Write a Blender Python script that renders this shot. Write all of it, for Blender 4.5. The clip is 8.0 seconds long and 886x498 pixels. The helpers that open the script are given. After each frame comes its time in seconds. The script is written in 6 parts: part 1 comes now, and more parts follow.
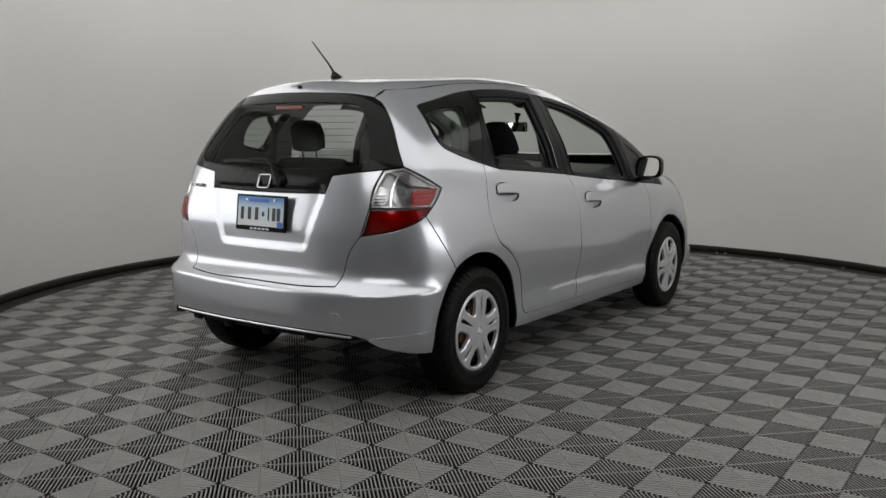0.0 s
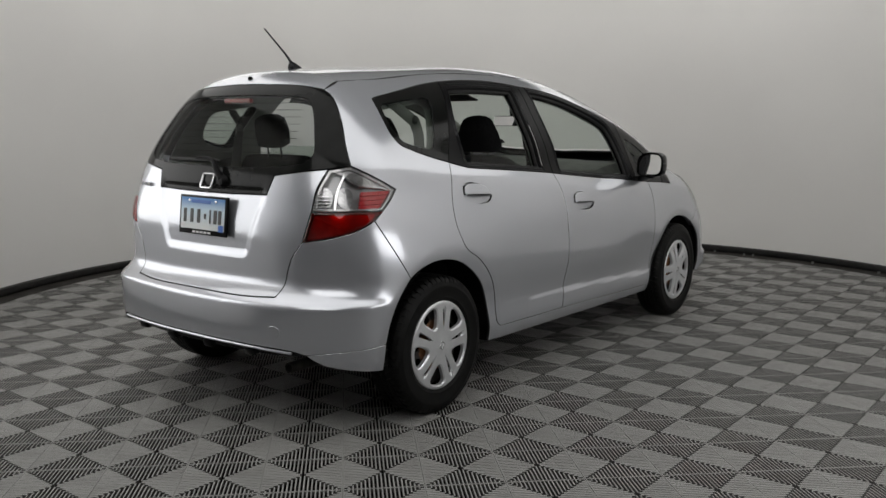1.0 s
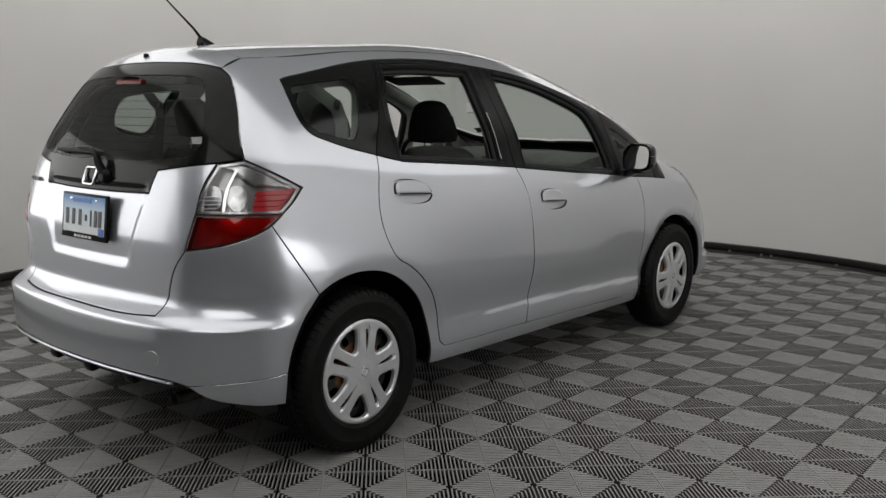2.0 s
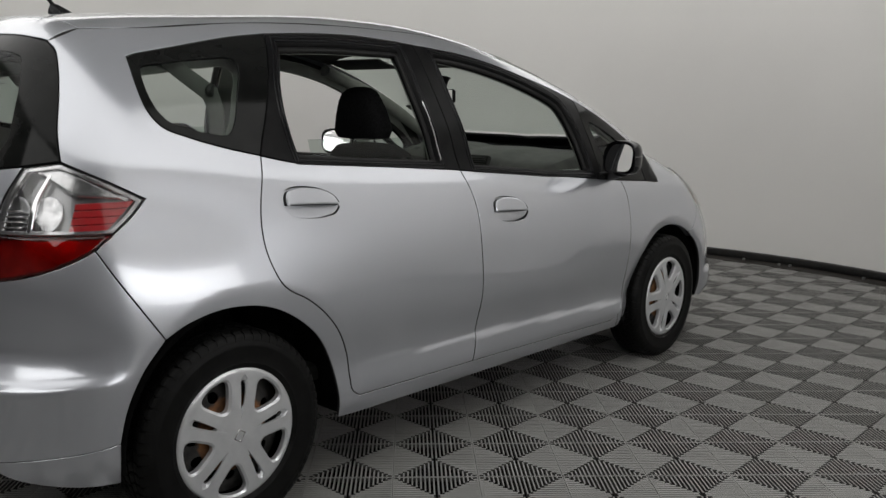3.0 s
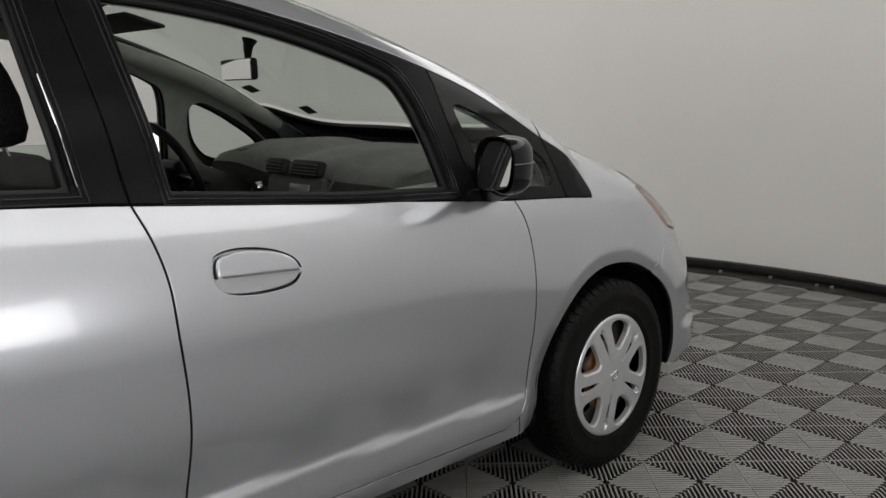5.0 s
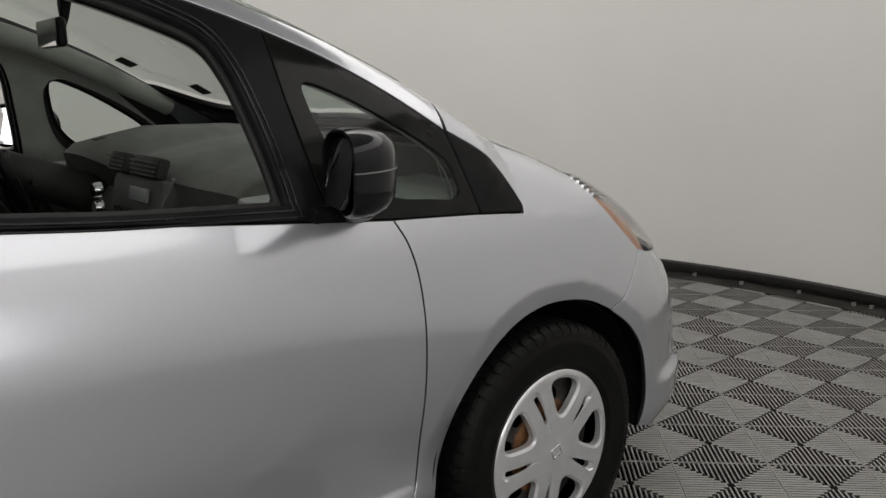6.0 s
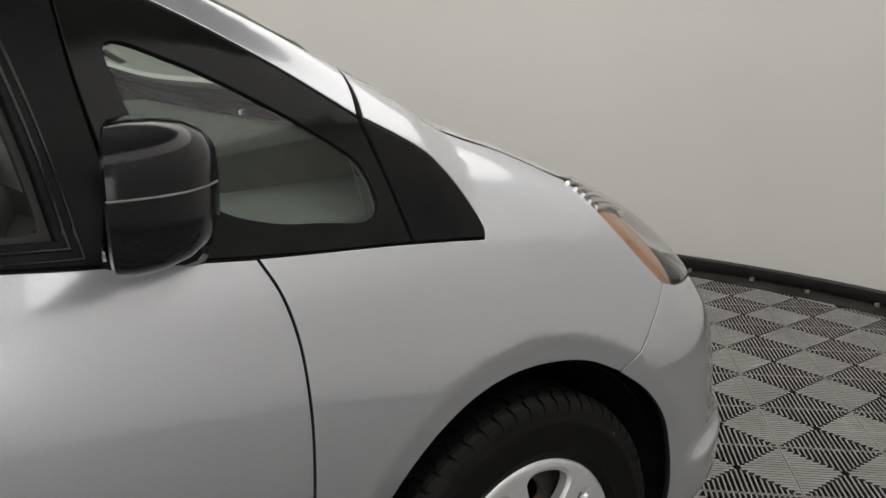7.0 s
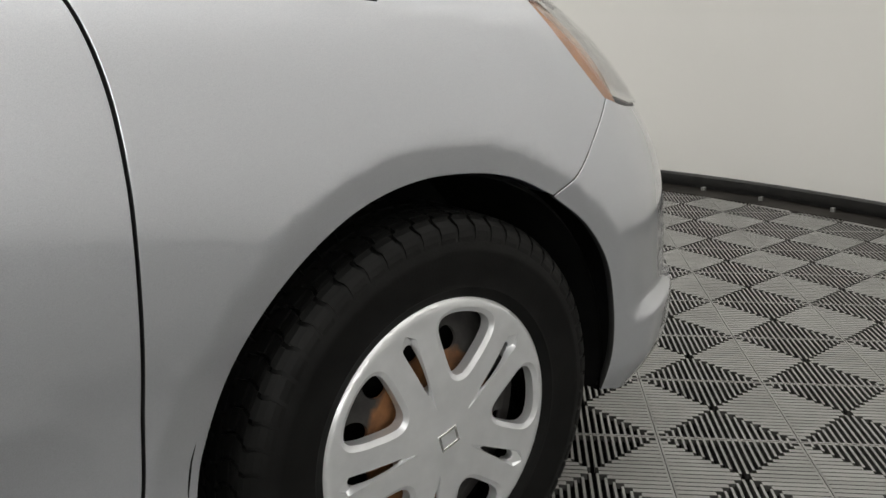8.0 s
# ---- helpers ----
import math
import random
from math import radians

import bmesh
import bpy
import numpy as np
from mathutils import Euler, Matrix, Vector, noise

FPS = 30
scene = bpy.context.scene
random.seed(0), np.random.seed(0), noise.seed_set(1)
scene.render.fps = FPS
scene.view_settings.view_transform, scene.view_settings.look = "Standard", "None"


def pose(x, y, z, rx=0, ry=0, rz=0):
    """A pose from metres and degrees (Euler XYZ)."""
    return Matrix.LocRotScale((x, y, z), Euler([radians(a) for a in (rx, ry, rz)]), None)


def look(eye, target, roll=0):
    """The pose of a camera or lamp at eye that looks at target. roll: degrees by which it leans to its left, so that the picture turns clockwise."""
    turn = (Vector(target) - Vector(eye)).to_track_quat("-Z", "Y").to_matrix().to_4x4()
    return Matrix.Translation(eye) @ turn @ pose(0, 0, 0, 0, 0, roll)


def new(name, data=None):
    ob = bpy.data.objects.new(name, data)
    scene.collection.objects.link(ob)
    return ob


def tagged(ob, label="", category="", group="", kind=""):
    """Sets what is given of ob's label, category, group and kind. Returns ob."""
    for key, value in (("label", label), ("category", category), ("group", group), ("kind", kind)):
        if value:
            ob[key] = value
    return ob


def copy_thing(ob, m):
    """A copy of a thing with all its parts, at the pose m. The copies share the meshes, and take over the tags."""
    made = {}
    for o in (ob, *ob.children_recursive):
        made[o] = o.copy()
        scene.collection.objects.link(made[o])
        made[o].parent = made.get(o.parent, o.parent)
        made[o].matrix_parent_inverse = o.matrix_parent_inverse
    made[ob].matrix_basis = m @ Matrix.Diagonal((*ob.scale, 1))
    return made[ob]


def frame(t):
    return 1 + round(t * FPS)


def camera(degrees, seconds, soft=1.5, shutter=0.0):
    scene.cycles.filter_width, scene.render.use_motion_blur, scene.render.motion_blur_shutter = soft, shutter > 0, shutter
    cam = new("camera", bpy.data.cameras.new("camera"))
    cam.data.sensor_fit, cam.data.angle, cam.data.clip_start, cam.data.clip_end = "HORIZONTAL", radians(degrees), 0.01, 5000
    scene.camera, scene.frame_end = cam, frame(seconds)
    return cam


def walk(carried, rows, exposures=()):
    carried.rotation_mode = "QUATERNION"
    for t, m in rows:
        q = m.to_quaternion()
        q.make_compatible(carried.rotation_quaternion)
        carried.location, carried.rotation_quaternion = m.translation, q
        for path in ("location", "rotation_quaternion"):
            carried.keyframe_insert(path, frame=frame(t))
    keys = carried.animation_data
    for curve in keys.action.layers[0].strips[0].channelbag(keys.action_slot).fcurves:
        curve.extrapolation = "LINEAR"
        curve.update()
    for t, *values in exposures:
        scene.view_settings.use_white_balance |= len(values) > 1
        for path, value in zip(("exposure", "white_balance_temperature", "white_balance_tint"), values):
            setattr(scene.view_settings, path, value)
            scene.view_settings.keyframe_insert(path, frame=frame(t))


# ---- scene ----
cam = camera(54.2, 8.0)
PATH = [
    (0, (2.958, -3.404, 1.242), (1.832, -1.773, 0.969), 0.1),
    (0.5, (3.011, -3.178, 1.248), (1.856, -1.57, 0.965), -0.3),
    (1, (3.066, -2.867, 1.254), (1.848, -1.308, 0.964), 0.1),
    (2.5, (2.934, -1.746, 1.239), (1.637, -0.26, 0.913), 0.3),
    (3, (2.806, -1.345, 1.241), (1.484, 0.118, 0.903), 0.6),
    (3.5, (2.67, -0.96, 1.234), (1.325, 0.477, 0.879), 0.4),
    (4, (2.546, -0.526, 1.238), (1.176, 0.886, 0.878), 0.0),
    (4.5, (2.426, -0.102, 1.223), (1.042, 1.296, 0.863), -0.9),
    (6, (2.066, 1.063, 1.177), (0.598, 2.357, 0.768), -0.6),
    (6.5, (1.906, 1.387, 1.168), (0.401, 2.636, 0.745), -0.9),
    (7, (1.737, 1.618, 1.149), (0.194, 2.804, 0.685), -0.4),
    (7.5, (1.628, 1.765, 1.034), (0.106, 2.958, 0.522), 0.2),
    (8, (1.618, 1.81, 0.869), (0.162, 3.064, 0.311), -0.1),
]
walk(cam, [(t, look(eye, target, roll)) for t, eye, target, roll in PATH],
     exposures=[(0.0, 0.30, 6480, 9), (2.5, 0.34, 6470, 9), (4.5, 0.46, 6500, 9), (6.0, 0.62, 6640, 10), (7.0, 0.71, 6700, 9), (7.5, 0.66, 6680, 8), (8.0, 1.00, 6650, 7)])

# ---- world, lights ----
world = bpy.data.worlds.new("booth_air")
scene.world = world
world.use_nodes = True
world.node_tree.nodes["Background"].inputs["Color"].default_value = (0.9, 0.92, 1.0, 1)
world.node_tree.nodes["Background"].inputs["Strength"].default_value = 0.02
# all light comes from the ring light over the booth and the light panels beside its entry, which are built with the room

# ---- materials ----


def material(name):
    m = bpy.data.materials.new(name)
    m.use_nodes = True
    t = m.node_tree
    b = t.nodes["Principled BSDF"]
    return m, t, b


def noise_ramp(t, scale, low, high, detail=3.0, coords="Object", stretch=None):
    """Two colours mixed by noise at a size in metres."""
    c = t.nodes.new("ShaderNodeTexCoord")
    n = t.nodes.new("ShaderNodeTexNoise")
    n.inputs["Scale"].default_value, n.inputs["Detail"].default_value = scale, detail
    src = c.outputs[coords]
    if stretch:
        mp = t.nodes.new("ShaderNodeMapping")
        mp.inputs["Scale"].default_value = stretch
        t.links.new(src, mp.inputs["Vector"])
        src = mp.outputs["Vector"]
    t.links.new(src, n.inputs["Vector"])
    r = t.nodes.new("ShaderNodeValToRGB")
    r.color_ramp.elements[0].position, r.color_ramp.elements[1].position = 0.3, 0.7
    r.color_ramp.elements[0].color, r.color_ramp.elements[1].color = (*low, 1), (*high, 1)
    t.links.new(n.outputs["Fac"], r.inputs["Fac"])
    return r.outputs["Color"], n


def add_bump(t, b, scale, strength, distance=0.001, detail=2.0):
    c = t.nodes.new("ShaderNodeTexCoord")
    n = t.nodes.new("ShaderNodeTexNoise")
    n.inputs["Scale"].default_value, n.inputs["Detail"].default_value = scale, detail
    t.links.new(c.outputs["Object"], n.inputs["Vector"])
    u = t.nodes.new("ShaderNodeBump")
    u.inputs["Strength"].default_value, u.inputs["Distance"].default_value = strength, distance
    t.links.new(n.outputs["Fac"], u.inputs["Height"])
    t.links.new(u.outputs["Normal"], b.inputs["Normal"])


def plain(name, low, high, rough, metal=0.0, scale=18.0, bump=0.0, bump_scale=200.0, coat=0.0, spec=0.5):
    m, t, b = material(name)
    col, _ = noise_ramp(t, scale, low, high)
    t.links.new(col, b.inputs["Base Color"])
    b.inputs["Roughness"].default_value, b.inputs["Metallic"].default_value = rough, metal
    b.inputs["Coat Weight"].default_value = coat
    b.inputs["Coat Roughness"].default_value = 0.04
    b.inputs["Specular IOR Level"].default_value = spec
    if bump:
        add_bump(t, b, bump_scale, bump)
    return m


def silver_paint():
    """Clear coat over metal flakes: a sharp and a broad sheen together."""
    m, t, b = material("silver_paint")
    col, _ = noise_ramp(t, 1400.0, (0.585, 0.60, 0.645), (0.70, 0.715, 0.765), 1.0)
    soft = t.nodes.new("ShaderNodeBsdfPrincipled")
    for node, metal, rough in ((b, 0.95, 0.22), (soft, 0.75, 0.46)):
        t.links.new(col, node.inputs["Base Color"])
        node.inputs["Metallic"].default_value, node.inputs["Roughness"].default_value = metal, rough
        node.inputs["Coat Weight"].default_value, node.inputs["Coat Roughness"].default_value, node.inputs["Coat IOR"].default_value = 1.0, 0.012, 1.7
    mix = t.nodes.new("ShaderNodeMixShader")
    mix.inputs["Fac"].default_value = 0.5
    t.links.new(b.outputs["BSDF"], mix.inputs[1])
    t.links.new(soft.outputs["BSDF"], mix.inputs[2])
    t.links.new(mix.outputs["Shader"], t.nodes["Material Output"].inputs["Surface"])
    return m


def tinted_glass(name, tint, film=1.0):
    """A thin pane: what is behind it shows tinted, and it mirrors at a slant."""
    m, t, b = material(name)
    t.nodes.remove(b)
    clear, gloss = t.nodes.new("ShaderNodeBsdfTransparent"), t.nodes.new("ShaderNodeBsdfGlossy")
    clear.inputs["Color"].default_value = (*tint, 1)
    gloss.inputs["Color"].default_value, gloss.inputs["Roughness"].default_value = (film, film, film, 1), 0.015
    w, mix = t.nodes.new("ShaderNodeLayerWeight"), t.nodes.new("ShaderNodeMixShader")
    w.inputs["Blend"].default_value = 0.5
    rise, span = t.nodes.new("ShaderNodeMath"), t.nodes.new("ShaderNodeMapRange")
    rise.operation, rise.inputs[1].default_value = "POWER", 5.0
    span.inputs["To Min"].default_value, span.inputs["To Max"].default_value = 0.055, 1.0
    t.links.new(w.outputs["Facing"], rise.inputs[0])
    t.links.new(rise.outputs[0], span.inputs["Value"])
    t.links.new(span.outputs[0], mix.inputs["Fac"])
    t.links.new(clear.outputs["BSDF"], mix.inputs[1])
    t.links.new(gloss.outputs["BSDF"], mix.inputs[2])
    t.links.new(mix.outputs["Shader"], t.nodes["Material Output"].inputs["Surface"])
    return m


def wall_cloth():
    m, t, b = material("white_wall_cloth")
    col, _ = noise_ramp(t, 0.55, (0.79, 0.777, 0.757), (0.85, 0.837, 0.815), 4.0)
    t.links.new(col, b.inputs["Base Color"])
    b.inputs["Roughness"].default_value = 0.9
    b.inputs["Specular IOR Level"].default_value = 0.15
    add_bump(t, b, 1.1, 0.25, 0.03)
    return m


def tile_plastic():
    m, t, b = material("grey_tile_plastic")
    col, _ = noise_ramp(t, 5.0, (0.250, 0.248, 0.238), (0.325, 0.322, 0.310), 5.0)
    info = t.nodes.new("ShaderNodeObjectInfo")
    geo = t.nodes.new("ShaderNodeNewGeometry")
    add = t.nodes.new("ShaderNodeMath")
    t.links.new(info.outputs["Random"], add.inputs[0])
    t.links.new(geo.outputs["Random Per Island"], add.inputs[1])
    frac = t.nodes.new("ShaderNodeMath")
    frac.operation = "FRACT"
    t.links.new(add.outputs[0], frac.inputs[0])
    rng = t.nodes.new("ShaderNodeMapRange")
    rng.inputs["To Min"].default_value, rng.inputs["To Max"].default_value = 0.92, 1.06
    t.links.new(frac.outputs[0], rng.inputs["Value"])
    mul = t.nodes.new("ShaderNodeVectorMath")
    mul.operation = "SCALE"
    t.links.new(col, mul.inputs[0])
    t.links.new(rng.outputs[0], mul.inputs["Scale"])
    t.links.new(mul.outputs[0], b.inputs["Base Color"])
    b.inputs["Roughness"].default_value = 0.55
    b.inputs["Specular IOR Level"].default_value = 0.3
    return m


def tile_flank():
    """The tile plastic down the rib flanks, with the shade of the gaps put into its colour."""
    m, t, b = material("shaded_rib_flank")
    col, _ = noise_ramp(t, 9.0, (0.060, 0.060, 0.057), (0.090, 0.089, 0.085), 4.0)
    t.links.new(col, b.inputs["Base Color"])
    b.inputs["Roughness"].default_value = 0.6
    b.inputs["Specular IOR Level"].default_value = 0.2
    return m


def tyre_rubber():
    m, t, b = material("black_tyre_rubber")
    col, _ = noise_ramp(t, 26.0, (0.0035, 0.0035, 0.0034), (0.0075, 0.0075, 0.0073), 6.0)
    t.links.new(col, b.inputs["Base Color"])
    b.inputs["Roughness"].default_value = 0.50
    b.inputs["Specular IOR Level"].default_value = 0.15
    add_bump(t, b, 300.0, 0.2)
    return m


def rusty_steel():
    """Dark grey steel that has rusted orange near the hub."""
    m, t, b = material("rusty_wheel_steel")
    rust, _ = noise_ramp(t, 26.0, (0.10, 0.045, 0.02), (0.36, 0.16, 0.06), 5.0)
    grey, wear = noise_ramp(t, 34.0, (0.018, 0.017, 0.017), (0.055, 0.052, 0.05), 4.0)
    c, s, length = t.nodes.new("ShaderNodeTexCoord"), t.nodes.new("ShaderNodeVectorMath"), t.nodes.new("ShaderNodeVectorMath")
    s.operation, length.operation = "MULTIPLY", "LENGTH"
    s.inputs[1].default_value = (0, 1, 1)
    t.links.new(c.outputs["Object"], s.inputs[0])
    t.links.new(s.outputs[0], length.inputs[0])
    ragged, edge, mix = t.nodes.new("ShaderNodeMath"), t.nodes.new("ShaderNodeMapRange"), t.nodes.new("ShaderNodeMix")
    ragged.operation, ragged.inputs[1].default_value = "MULTIPLY_ADD", 0.035
    t.links.new(wear.outputs["Fac"], ragged.inputs[0])
    t.links.new(length.outputs["Value"], ragged.inputs[2])
    edge.inputs["From Min"].default_value, edge.inputs["From Max"].default_value = 0.126, 0.136
    t.links.new(ragged.outputs[0], edge.inputs["Value"])
    mix.data_type = "RGBA"
    t.links.new(edge.outputs[0], mix.inputs[0])
    t.links.new(rust, mix.inputs[6])
    t.links.new(grey, mix.inputs[7])
    t.links.new(mix.outputs[2], b.inputs["Base Color"])
    b.inputs["Roughness"].default_value, b.inputs["Metallic"].default_value = 0.75, 0.1
    add_bump(t, b, 120.0, 0.4)
    return m


def seat_cloth():
    m, t, b = material("dark_seat_cloth")
    col, _ = noise_ramp(t, 160.0, (0.005, 0.005, 0.0055), (0.014, 0.014, 0.015))
    t.links.new(col, b.inputs["Base Color"])
    b.inputs["Roughness"].default_value = 0.92
    b.inputs["Specular IOR Level"].default_value = 0.15
    add_bump(t, b, 900.0, 0.4)
    return m


def plate_face():
    m, t, b = material("plate_blue_to_white")
    c = t.nodes.new("ShaderNodeTexCoord")
    s = t.nodes.new("ShaderNodeSeparateXYZ")
    t.links.new(c.outputs["Generated"], s.inputs[0])
    r = t.nodes.new("ShaderNodeValToRGB")
    e = r.color_ramp.elements
    e[0].position, e[0].color = 0.1, (0.75, 0.78, 0.78, 1)
    e[1].position, e[1].color = 0.95, (0.05, 0.22, 0.55, 1)
    mid = e.new(0.62)
    mid.color = (0.55, 0.70, 0.80, 1)
    t.links.new(s.outputs["Z"], r.inputs["Fac"])
    t.links.new(r.outputs["Color"], b.inputs["Base Color"])
    b.inputs["Roughness"].default_value = 0.35
    return m


PAINT = silver_paint()
GLASS = tinted_glass("green_tinted_glass", (0.70, 0.76, 0.72), 0.55)
DARK_GLASS = tinted_glass("privacy_tinted_glass", (0.60, 0.64, 0.62), 0.38)
CLEAR_LENS = tinted_glass("clear_lamp_lens", (0.95, 0.95, 0.95))
CLOTH = wall_cloth()
TILE = tile_plastic()
TILE_FLANK = tile_flank()
RUBBER = tyre_rubber()
RUST = rusty_steel()
SEAT = seat_cloth()
PLATE = plate_face()
GLOSS_BLACK = plain("gloss_black_trim", (0.006, 0.006, 0.0075), (0.009, 0.009, 0.011), 0.13, spec=0.30)
SATIN_BLACK = plain("satin_black_trim", (0.007, 0.007, 0.0075), (0.012, 0.012, 0.0125), 0.32, bump=0.05, spec=0.09)
FRIT = plain("black_glass_border", (0.006, 0.0065, 0.006), (0.010, 0.0105, 0.010), 0.10, spec=0.16)
SEAL = plain("rubber_seal", (0.008, 0.008, 0.008), (0.016, 0.016, 0.016), 0.6)
LINER = plain("wheel_arch_liner", (0.006, 0.006, 0.006), (0.010, 0.010, 0.010), 0.85, bump=0.3, spec=0.08)
TRIM = plain("dark_cabin_plastic", (0.026, 0.027, 0.025), (0.040, 0.041, 0.038), 0.62, bump=0.25, bump_scale=600, spec=0.25)
TRIM_GREY = plain("grey_cabin_plastic", (0.105, 0.111, 0.100), (0.140, 0.147, 0.133), 0.6, bump=0.2, bump_scale=600, spec=0.3)
LINING = plain("grey_green_pillar_plastic", (0.24, 0.255, 0.23), (0.29, 0.305, 0.275), 0.65, bump=0.2, bump_scale=600, spec=0.3)
TRIM_PALE = plain("pale_cabin_plastic", (0.30, 0.33, 0.31), (0.36, 0.39, 0.37), 0.5, bump=0.2, bump_scale=600)
HEADLINER = plain("grey_headliner_felt", (0.032, 0.032, 0.030), (0.046, 0.046, 0.043), 0.95, bump=0.3, bump_scale=500)
COVER = plain("silver_wheel_cover_paint", (0.72, 0.73, 0.75), (0.79, 0.80, 0.82), 0.30, metal=0.6, coat=0.35, scale=30)
CHROME = plain("bright_chrome", (0.75, 0.75, 0.76), (0.82, 0.82, 0.83), 0.08, metal=1.0)
MIRROR = plain("mirror_silver", (0.86, 0.87, 0.88), (0.9, 0.9, 0.9), 0.01, metal=1.0)
RED_LENS = tinted_glass("red_lamp_lens", (0.66, 0.020, 0.012))
RED_BOWL = plain("red_chamber_reflector", (0.22, 0.20, 0.20), (0.95, 0.92, 0.92), 0.22, metal=0.6, scale=16, bump=0.5, bump_scale=50)
RED_BRIGHT = plain("red_brake_lens", (0.30, 0.006, 0.006), (0.42, 0.012, 0.010), 0.10, coat=1.0, scale=60)
RED_STRIPE = plain("red_reflector_lens", (0.38, 0.012, 0.016), (0.50, 0.02, 0.025), 0.18, coat=1.0, scale=200)
LAMP_BOWL = plain("lamp_reflector", (0.36, 0.36, 0.37), (0.66, 0.66, 0.67), 0.20, metal=0.9, scale=45, bump=0.6, bump_scale=60)
LAMP_DARK = plain("lamp_inner_grey", (0.30, 0.30, 0.31), (0.44, 0.44, 0.45), 0.25, metal=0.5, scale=30)
AMBER = plain("amber_reflector", (0.36, 0.15, 0.065), (0.44, 0.20, 0.09), 0.22, coat=1.0)
STEEL = plain("dull_exhaust_steel", (0.035, 0.033, 0.03), (0.08, 0.075, 0.07), 0.5, metal=0.8)
INK = plain("black_ink", (0.015, 0.015, 0.017), (0.02, 0.02, 0.022), 0.4)
BLUE = plain("blue_ink", (0.03, 0.12, 0.45), (0.04, 0.15, 0.5), 0.4)
WHITE_INK = plain("white_ink", (0.7, 0.7, 0.7), (0.76, 0.76, 0.76), 0.4)
SCREEN = plain("grey_display", (0.30, 0.33, 0.33), (0.36, 0.39, 0.39), 0.2)
RAIL = plain("black_wall_rail", (0.010, 0.010, 0.010), (0.022, 0.021, 0.02), 0.5, bump=0.1)
# slab colour is near black: it carries the deep shade below the tile gaps
SHADED_SLAB = plain("shade_black_subfloor", (0.006, 0.006, 0.006), (0.012, 0.012, 0.0115), 0.9, scale=3, spec=0.1)
HALL = plain("pale_hall_wall", (0.50, 0.49, 0.48), (0.58, 0.57, 0.56), 0.9, scale=1.2)
CEILING = plain("white_ceiling_board", (0.78, 0.78, 0.77), (0.84, 0.84, 0.83), 0.9, scale=2)
EDGING = plain("dusty_dark_edging", (0.020, 0.018, 0.016), (0.045, 0.041, 0.037), 0.8, scale=6, bump=0.2, spec=0.2)
CLIP = plain("grey_clip_plastic", (0.16, 0.16, 0.155), (0.24, 0.24, 0.23), 0.5)


def glowing(name, color, strength):
    m, t, b = material(name)
    b.inputs["Base Color"].default_value = (0.8, 0.8, 0.8, 1)
    b.inputs["Emission Color"].default_value = (*color, 1)
    b.inputs["Emission Strength"].default_value = strength
    return m


RING_GLOW = glowing("ceiling_light_diffuser", (1.0, 0.985, 0.965), 0.84)
SIDE_GLOW = glowing("side_panel_diffuser", (1.0, 0.99, 0.985), 1.75)
PANEL_GLOW = glowing("light_panel_diffuser", (1.0, 0.99, 0.98), 1.2)


# ---- mesh tools ----
from mathutils import geometry


def link(name, bm, mat, parent=None, label="", smooth=False):
    me = bpy.data.meshes.new(name)
    bm.normal_update()
    bm.to_mesh(me)
    bm.free()
    me.materials.append(mat)
    if smooth:
        me.polygons.foreach_set("use_smooth", [True] * len(me.polygons))
        me.set_sharp_from_angle(angle=radians(38))
    ob = new(name, me)
    if parent:
        ob.parent = parent
    return tagged(ob, label)


def part(name, bm, mat, parent, label="", smooth=True):
    return link(name, bm, mat, parent, label, smooth)


def block(bm, m, size, bevel=0.0, segments=2):
    """A box with rounded edges, centred on m."""
    r = bmesh.ops.create_cube(bm, size=1.0, matrix=m @ Matrix.Diagonal((*size, 1)))
    if bevel:
        edges = list({e for v in r["verts"] for e in v.link_edges})
        bmesh.ops.bevel(bm, geom=edges, offset=bevel, segments=segments, profile=0.5, affect="EDGES")
    return bm


def lathe(bm, profile, steps=48, m=Matrix.Identity(4), closed=False):
    """Turns (radius, along) points round the x axis."""
    rings = [[bm.verts.new(m @ Vector((a, r * math.cos(k), r * math.sin(k)))) for k in np.linspace(0, 2 * math.pi, steps, endpoint=False)] for r, a in profile]
    pairs = list(zip(rings, rings[1:])) + ([(rings[-1], rings[0])] if closed else [])
    for a, b in pairs:
        for k in range(steps):
            bm.faces.new((a[k], a[(k + 1) % steps], b[(k + 1) % steps], b[k]))
    return bm


def tube(bm, points, radius, sides=10, flat=1.0, cap=True):
    """A round bar along points; radius may be a list."""
    points = [Vector(p) for p in points]
    rad = radius if isinstance(radius, (list, tuple)) else [radius] * len(points)
    rings, up = [], Vector((0.13, 0.21, 1)).normalized()
    for i, p in enumerate(points):
        d = (points[min(i + 1, len(points) - 1)] - points[max(i - 1, 0)]).normalized()
        a = d.cross(up).normalized()
        b = a.cross(d).normalized()
        rings.append([bm.verts.new(p + rad[i] * (math.cos(k) * a + flat * math.sin(k) * b)) for k in np.linspace(0, 2 * math.pi, sides, endpoint=False)])
    for a, b in zip(rings, rings[1:]):
        for k in range(sides):
            bm.faces.new((a[k], a[(k + 1) % sides], b[(k + 1) % sides], b[k]))
    if cap:
        bm.faces.new(list(reversed(rings[0])))
        bm.faces.new(rings[-1])
    return bm


